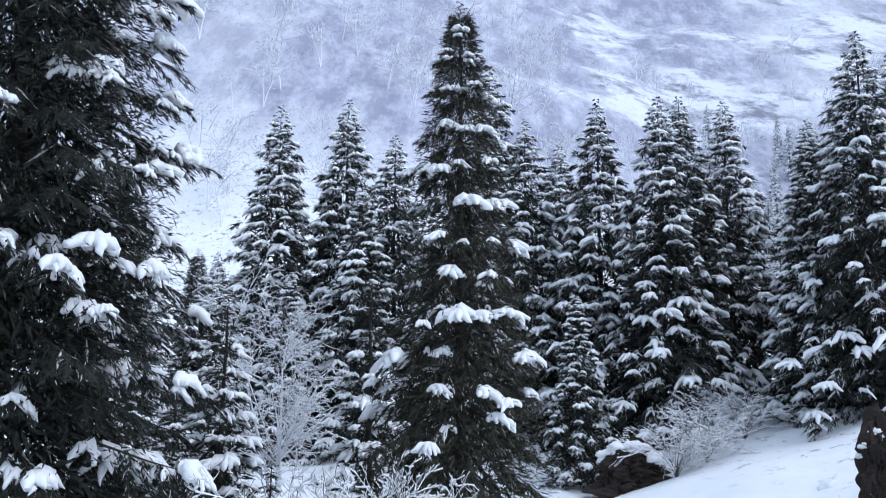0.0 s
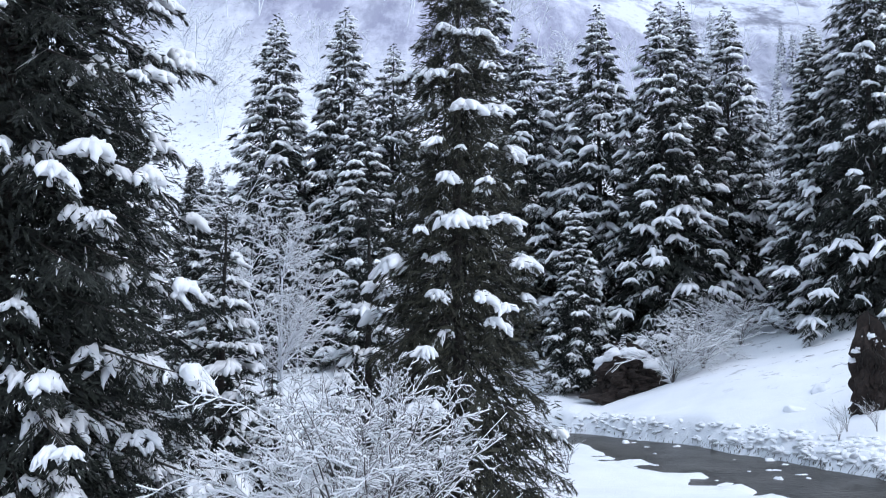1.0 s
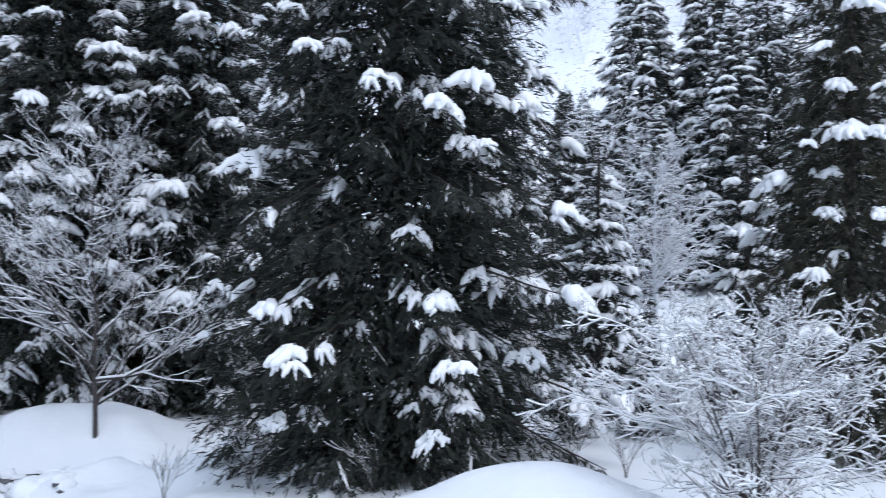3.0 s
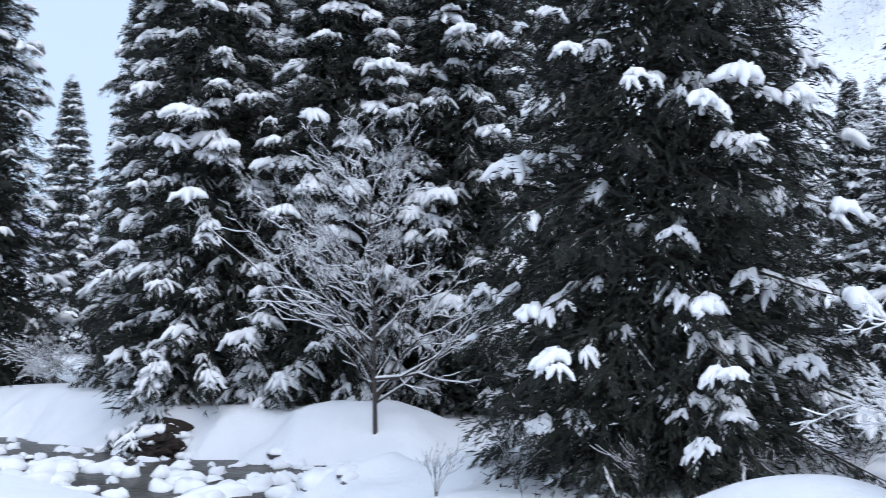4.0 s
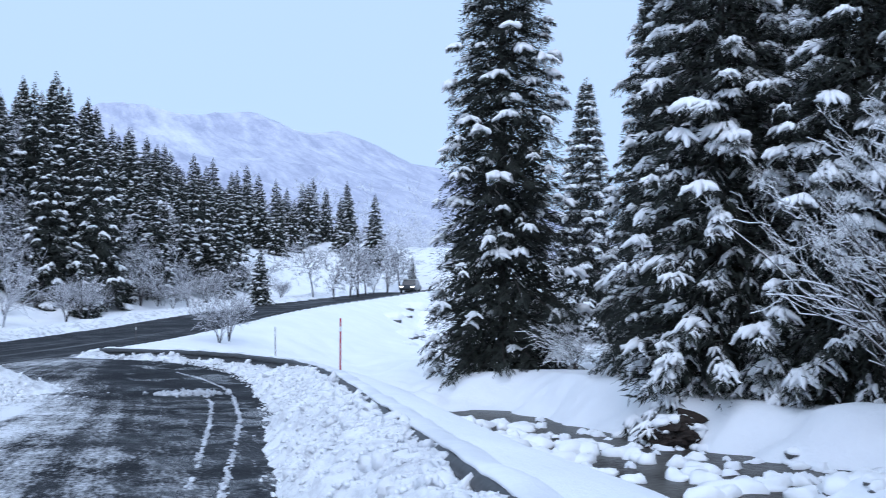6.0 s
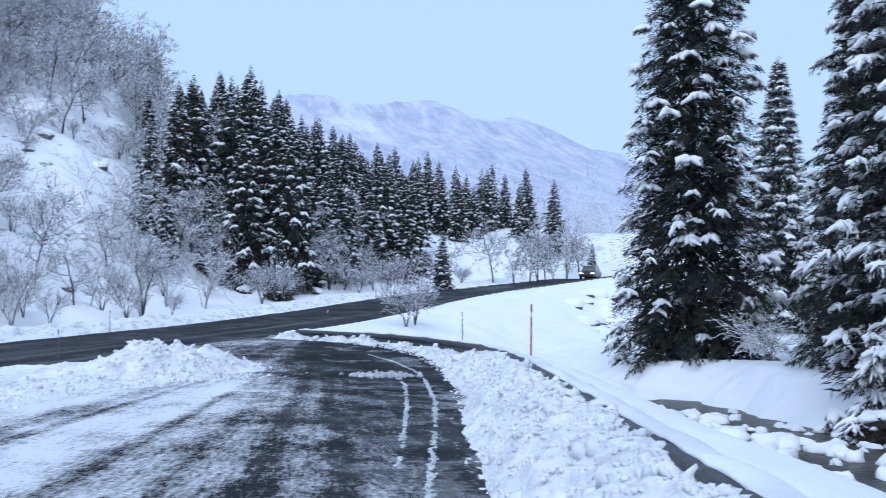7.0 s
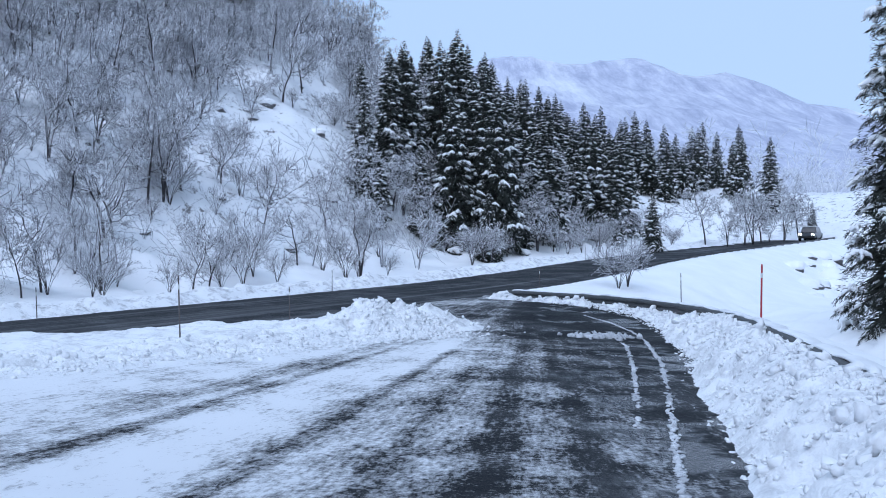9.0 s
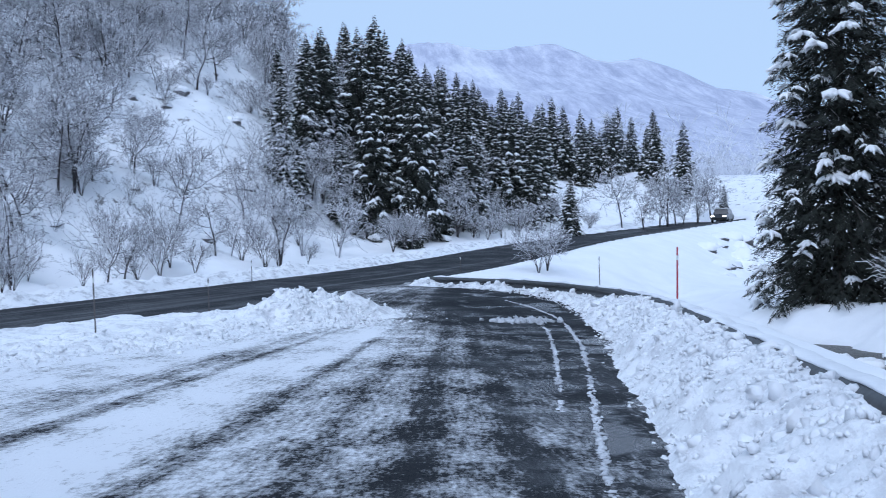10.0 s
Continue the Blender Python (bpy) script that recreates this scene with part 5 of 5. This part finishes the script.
for i in range(40):
    k = rng.uniform(3.6, 6.5)
    j = int(k)
    a, b = P[j], P[j + 1]
    c = a + (b - a) * (k - j)
    d = (b - a)[:2] / np.hypot(*(b - a)[:2])
    o = rng.uniform(0.8, 1.5)
    rock(i, c[0] - d[1] * o, c[1] + d[0] * o, rng.uniform(0.12, 0.3), "dark wet stone under the creek bank", "stones in the creek", 0.2, rng.uniform(0, 360), i % 5 == 0, c[2] + 0.02)
for i in range(16):
    k = rng.uniform(10.6, 13.6)
    j = int(k)
    a, b = P[j], P[j + 1]
    c = a + (b - a) * (k - j)
    d = (b - a)[:2] / np.hypot(*(b - a)[:2])
    o = rng.uniform(-1.3, 1.5)
    rock(i, c[0] - d[1] * o, c[1] + d[0] * o, rng.uniform(0.1, 0.24), "dark wet stone in the creek", "stones in the creek", 0.2, rng.uniform(0, 360), i % 3 == 0, c[2] - 0.06)
for i, (x, y, sc) in enumerate([(-56.4, -7.7, 1.3), (-55.6, -11.5, 0.9), (-65.9, -6.3, 0.9), (-59.5, -9.4, 0.8), (-41.9, -12.0, 0.8), (-37.8, -7.6, 0.6), (-38.6, -8.6, 0.5), (-72.6, -2.5, 1.0),
                                (-112.8, 41.1, 2.6), (-115, 42.3, 2.2), (-110.5, 39.6, 1.8), (-62, -14, 0.9), (-70, -12, 1.2), (-66, -20, 1.1), (-49, -14, 0.8), (-53, -18, 1.0), (-75, -8, 1.3), (-60, -4, 0.7)]):
    rock(i, x, y, sc * 0.6, "grey boulder on the slope, capped with snow", "boulders on the slope", 0.35, i * 47.0)
for i in range(50):
    s, q = rng.uniform(4, 80), rng.uniform(4, 45)
    x, y, _ = road_place(s, -26.0 - q)
    rock(i, x, y, rng.uniform(0.25, 0.85), "grey boulder on the slope, capped with snow", "boulders on the slope", 0.4, rng.uniform(0, 360), i % 2 == 0)
for i, (x, y, sc) in enumerate([(-66.2, 24.6, 0.8), (-60.7, 23.3, 1.0), (-63, 25.2, 0.7), (-67.1, 27.5, 1.1), (-60.3, 25.7, 0.8), (-58, 23.3, 0.9), (-64.6, 26.4, 0.9), (-62, 24.4, 0.6), (-59.2, 24.6, 0.7), (-65.4, 28, 0.8), (-57, 22.4, 0.5), (-68.5, 26, 0.6), (-76, 30, 1.0), (-74, 28.5, 0.8), (-78, 31.5, 1.2), (-72, 29.5, 0.7), (-75, 32, 0.9), (-70, 27, 0.6), (9.6, 30.6, 0.3), (10.8, 31.6, 0.35)]):
    rock(i, x, y, sc * 1.2, "dark stone half buried in snow", "stones on the bank", 0.3, i * 67.0, i % 3 == 0)


def root_plate(x, y, z, wide, high, seed, turn, label):
    """An upturned root plate: a rough slab of soil and roots, snow along its top."""
    rng = rng_of(seed)
    rings, sides = 24, 48
    up = np.linspace(-0.8, 1.0, rings)
    ang = np.linspace(0, 2 * np.pi, sides, endpoint=False)
    U, A = np.meshgrid(up, ang, indexing="ij")
    r = np.interp(U, [-0.8, -0.3, 0.3, 0.75, 0.95, 1.0], [1.3, 1.1, 1.0, 0.85, 0.5, 0.02])
    r = r * (1 + 0.5 * fbm(A * 1.3 + seed, U * 2, 0.7, 3, seed) + 0.6 * fbm(A * 4, U * 5, 0.5, 4, seed + 5))
    n = np.stack([np.cos(A) * r * wide / 2, np.sin(A) * r * wide * 0.3, U * high * 0.62 * (1 + 0.5 * fbm(A, A * 0, 0.8, 2, seed + 9))], -1).reshape(-1, 3)
    i = np.arange(rings * sides).reshape(rings, sides)
    j = np.roll(i, -1, axis=1)
    f = np.stack([i[:-1], j[:-1], j[1:], i[1:]], -1).reshape(-1, 4)
    ob = new("root_plate")
    part("soil", mesh_of("soil", n, f, M_SOIL, False), ob)
    a = rng.uniform(0, 2 * np.pi, 190)
    b = np.stack([np.cos(a) * wide * 0.4 * rng.uniform(0.2, 1, 190), np.full(190, -wide * 0.22), np.sin(a) * high * 0.4], -1)
    t = b + np.stack([rng.normal(0, 0.15, 190), -rng.uniform(0.05, 0.25, 190), -rng.uniform(0.1, 0.5, 190)], -1)
    part("roots", mesh_of("roots", *spindles(b, t, np.full(190, 0.02), np.tile([0, 1.0, 0], (190, 1)), 0.03), M_BARK), ob, "torn hanging roots")["kind"] = "stuff"
    m = 46
    u = rng.uniform(-1, 1, m)
    c = np.stack([u * wide * 0.46, rng.normal(0, wide * 0.10, m), high * 0.46 * np.sqrt(np.clip(1 - u * u * 0.9, 0, 1)) + rng.normal(0.04, 0.07, m)], -1)
    sz = rng.uniform(0.1, 0.36, m) * wide / 2
    part("snow_cap", mesh_of("snow_cap", *blobs(c, rng.normal(0, 1, (m, 3)) * np.array([1, 1, 0.1]), sz * 1.2, sz, sz * 0.7, rng, 0.14, 0.6, True), M_SNOW), ob, "snow drooping over the top")["kind"] = "stuff"
    ob.matrix_basis = pose(x, y, z + high * 0.32, 0, 0, turn)
    return tagged(ob, label, "root plate")


root_plate(6.1, 40.2, foot(6.1, 40.2) + 0.1, 2.2, 1.9, 401, -8, "upturned root plate, brown soil under thick snow")
spruce(YOUNG, 6.0, 40.2, foot(6.1, 40.2) + 1.45, 20, 0.28, "tiny snowy spruce growing on a root plate", "young spruces")
root_plate(11.0, 28.2, foot(11.0, 28.2) - 0.1, 1.0, 2.5, 402, -24, "tall upturned root plate, dark with snow edges")
root_plate(-19.0, 14.3, foot(-19.0, 14.3) - 0.35, 1.3, 1.1, 403, 52, "undercut roots and brown soil at the creek bank")

# arching shrubs by the root plate and saplings' scrub along the creek
ARCH = bare_tree_meshes(2.2, 97, 16, 1.3, ((5, 0.7, 0.6, -0.4), (4, 0.6, 0.7, -0.35)), 0.008, 0.006, snow=0.015, first=0.1)
for i, (x, y, sc) in enumerate([(7.8, 39.6, 0.85), (9.2, 40.6, 0.95), (11.2, 42.4, 0.8), (-29.6, 17.9, 0.55), (-43.6, 8.4, 0.9), (-44.6, 9.0, 0.95)]):
    bare_tree("shrub", ARCH if i < 4 else SCRUB[i % 3], x, y, foot(x, y), i * 77.0, sc, "arching leafless shrub bowed down with snow", "shrub", "snow-bowed shrubs")
TUFT = bare_tree_meshes(0.7, 98, 9, 0.8, ((4, 0.6, 0.6, 0.2),), 0.006, 0.003, snow=0.004, first=0.2)
for i, (x, y) in enumerate([(9.4, 26.4), (9.8, 26.9), (10.3, 26.2), (2.2, 23.2), (-2.8, 13.0), (-8.6, 11.2), (-3.6, 13.2), (-7.4, 11.4), (-4.4, 12.4), (-5.6, 11.5)]):
    bare_tree("twig_tuft", TUFT, x, y, foot(x, y), i * 57.0, 0.8 + 0.1 * (i % 4), "few thin twigs standing out of the snow", "twigs", "twig tufts")

# withered grass that hangs over the undercut bank
rng = rng_of(310)
n = 2600
k = rng.uniform(9.9, 13.9, n)
j = k.astype(int)
a, b = P[j], P[j + 1]
c = a + (b - a) * (k - j)[:, None]
d = (b - a)[:, :2]
d /= np.linalg.norm(d, axis=1, keepdims=True)
o = rng.uniform(1.35, 2.6, n)
gx_, gy_ = c[:, 0] - d[:, 1] * o, c[:, 1] + d[:, 0] * o
gz_ = ground_z(gx_, gy_)
ok = (gz_ > c[:, 2] + 0.02) & (gz_ < c[:, 2] + 0.26)
base = np.stack([gx_, gy_, gz_ + 0.02], -1)[ok]
tip = base + np.stack([d[ok, 1] * rng.uniform(0.02, 0.2, ok.sum()), -d[ok, 0] * rng.uniform(0.02, 0.2, ok.sum()), -rng.uniform(0.05, 0.24, ok.sum())], -1)
tagged(new("bank_grass", mesh_of("bank_grass", *spindles(base, tip, np.full(len(base), 0.012), np.tile([0, 0, 1.0], (len(base), 1)), 0.05), M_GRASS)),
       "withered grass hanging over the creek bank", "grass", kind="stuff")


# lumps of snow that overhang the bank
n = 1100
k = rng.uniform(9.9, 13.9, n)
j = k.astype(int)
a, b = P[j], P[j + 1]
c = a + (b - a) * (k - j)[:, None]
d = (b - a)[:, :2]
d /= np.linalg.norm(d, axis=1, keepdims=True)
o = rng.uniform(1.5, 3.0, n)
lx, ly = c[:, 0] - d[:, 1] * o, c[:, 1] + d[:, 0] * o
lz = ground_z(lx, ly)
ok = (lz > c[:, 2] + 0.16) & (lz < c[:, 2] + 0.75)
sz = rng.uniform(0.05, 0.13, ok.sum())
v, f = blobs(np.stack([lx, ly, lz - 0.02], -1)[ok], np.c_[d[ok], np.zeros(ok.sum())] + rng.normal(0, 0.3, (ok.sum(), 3)), sz * 1.5, sz, sz * 0.5, rng, 0.1, 0.7, True)
tagged(new("bank_snow", mesh_of("bank_snow", v, f, M_SNOW)), "rounded lumps of snow along the creek bank", "snow lumps", kind="stuff")

# lines of granular slush left by tyres along the lay-by's outer edge, and a small heap of it
def slush(name, pts, wide, grains, label, seed):
    rng = rng_of(seed)
    pts = np.array(pts)
    seg = np.r_[0, np.cumsum(np.hypot(*np.diff(pts, axis=0).T))]
    at = rng.uniform(0, 1, grains * 2) * seg[-1]
    # the line thins out in places
    at = at[rng.uniform(-0.35, 0.5, len(at)) < 0.8 * fbm(at, at * 0, 0.6, 4, seed) + 0.1][:grains]
    off = rng.normal(0, wide, len(at)) * (0.6 + 0.8 * np.abs(fbm(at, at * 0 + 5, 0.9, 2, seed + 1)))
    x, y = np.interp(at, seg, pts[:, 0]) + off * 0.25, np.interp(at, seg, pts[:, 1]) + off
    size = rng.uniform(0.008, 0.03, len(at))
    v, f = blobs(np.stack([x, y, layby_z(x, y) + size * 0.15], -1), rng.normal(0, 1, (len(at), 3)) * np.array([1, 1, 0.2]), size * 1.5, size * 1.2, size * 0.7, rng, 0.3, 0.8, tiny=True)
    return tagged(new(name, mesh_of(name, v, f, M_SLUSH)), label, "slush", kind="stuff")


slush("slush_line", [(-30.9, 4.7), (-28.8, 5.25), (-26.6, 5.35), (-24.0, 5.1), (-18.1, 4.05), (-14.5, 3.25), (-11.6, 2.57), (-9.7, 2.12), (-6.5, 1.4)], 0.022, 850, "broken line of white slush left by tyres", 501)
slush("slush_line", [(-26.5, 4.7), (-22.1, 4.25), (-17.0, 3.3), (-13.8, 2.64), (-10.5, 1.95)], 0.02, 420, "broken line of white slush left by tyres", 502)
n = 160
c = np.stack([rng.normal(-25.0, 0.3, n), rng.normal(4.3, 0.42, n), np.zeros(n)], -1)
c[:, 2] = layby_z(c[:, 0], c[:, 1]) + 0.015
sz = rng.uniform(0.02, 0.075, n)
tagged(new("slush_heap", mesh_of("slush_heap", *blobs(c, rng.normal(0, 1, (n, 3)), sz * 1.4, sz, sz * 0.8, rng, 0.3, 0.9), M_SLUSH)), "small heap of slush clods on the asphalt", "slush", kind="stuff")


# ---- the car that comes down the road ----
def box(bm, x0, x1, y0, y1, z0, z1, inset=0.0):
    m = Matrix.Translation(((x0 + x1) / 2, (y0 + y1) / 2, (z0 + z1) / 2)) @ Matrix.Diagonal((x1 - x0, y1 - y0, z1 - z0, 1))
    r = bmesh.ops.create_cube(bm, size=1, matrix=m)
    if inset:
        for v in r["verts"]:
            if v.co.z > (z0 + z1) / 2:
                v.co.x += inset * (1 if v.co.x < (x0 + x1) / 2 else -1)
                v.co.y += inset * 0.35 * (1 if v.co.y < (y0 + y1) / 2 else -1)
    return r["verts"]


def bm_part(name, build, material, parent, label="", bevel=0.0):
    bm = bmesh.new()
    build(bm)
    if bevel:
        bmesh.ops.bevel(bm, geom=bm.edges[:], offset=bevel, segments=2, affect="EDGES")
    me = bpy.data.meshes.new(name)
    bm.to_mesh(me)
    bm.free()
    me.materials.append(material)
    return part(name, me, parent, label)


M_PAINT = plain_material("grey_car_paint", (0.1, 0.11, 0.12), 0.3, 0.3, 3.0, 0.15)
M_GLASS = plain_material("dark_car_glass", (0.02, 0.022, 0.026), 0.08, 0.0, 3.0, 0.1)
M_RUBBER = plain_material("tyre_rubber", (0.02, 0.02, 0.02), 0.85)
M_LAMP, lamp_nt, lamp_b = nodes_of("headlamp_light")
lamp_b.inputs["Emission Color"].default_value = (1.0, 0.93, 0.8, 1)
lamp_b.inputs["Emission Strength"].default_value = 9.0
car = tagged(new("car"), "grey car with lit headlights on the wet road", "car")
bm_part("body", lambda bm: box(bm, -2.15, 2.15, -0.88, 0.88, 0.28, 0.86), M_PAINT, car, bevel=0.09)
bm_part("cabin", lambda bm: box(bm, -1.7, 1.05, -0.8, 0.8, 0.86, 1.48, 0.42), M_GLASS, car, "dark glazed cabin", 0.04)
bm_part("roof", lambda bm: box(bm, -1.26, 0.6, -0.62, 0.62, 1.47, 1.52), M_SNOW, car, "roof dusted with snow", 0.015)
bm_part("bumper", lambda bm: box(bm, 2.1, 2.22, -0.8, 0.8, 0.3, 0.5), M_RUBBER, car, bevel=0.03)
for sy in (-1, 1):
    bm_part("headlight", lambda bm: box(bm, 2.08, 2.17, sy * 0.62 - 0.17, sy * 0.62 + 0.17, 0.62, 0.76), M_LAMP, car, "lit headlight", 0.02)
    for sx in (-1.35, 1.35):
        wheel = bm_part("wheel", lambda bm: bmesh.ops.create_cone(bm, cap_ends=True, segments=20, radius1=0.32, radius2=0.32, depth=0.2,
                                                          matrix=Matrix.Translation((sx, sy * 0.78, 0.32)) @ Matrix.Rotation(radians(90), 4, "X")), M_RUBBER, car, bevel=0.02)
        bm_part("rim", lambda bm: bmesh.ops.create_cone(bm, cap_ends=True, segments=16, radius1=0.19, radius2=0.17, depth=0.03,
                                                        matrix=Matrix.Translation((sx, sy * 0.89, 0.32)) @ Matrix.Rotation(radians(90 * sy), 4, "X")), M_STEEL, wheel, "grey metal rim")
cx_, cy_, cz_ = road_place(109.0, -20.4)
car.matrix_basis = pose(cx_, cy_, float(cz_) + 0.0, 0, 0, math.degrees(math.atan2(-ROAD_U[1], -ROAD_U[0])))
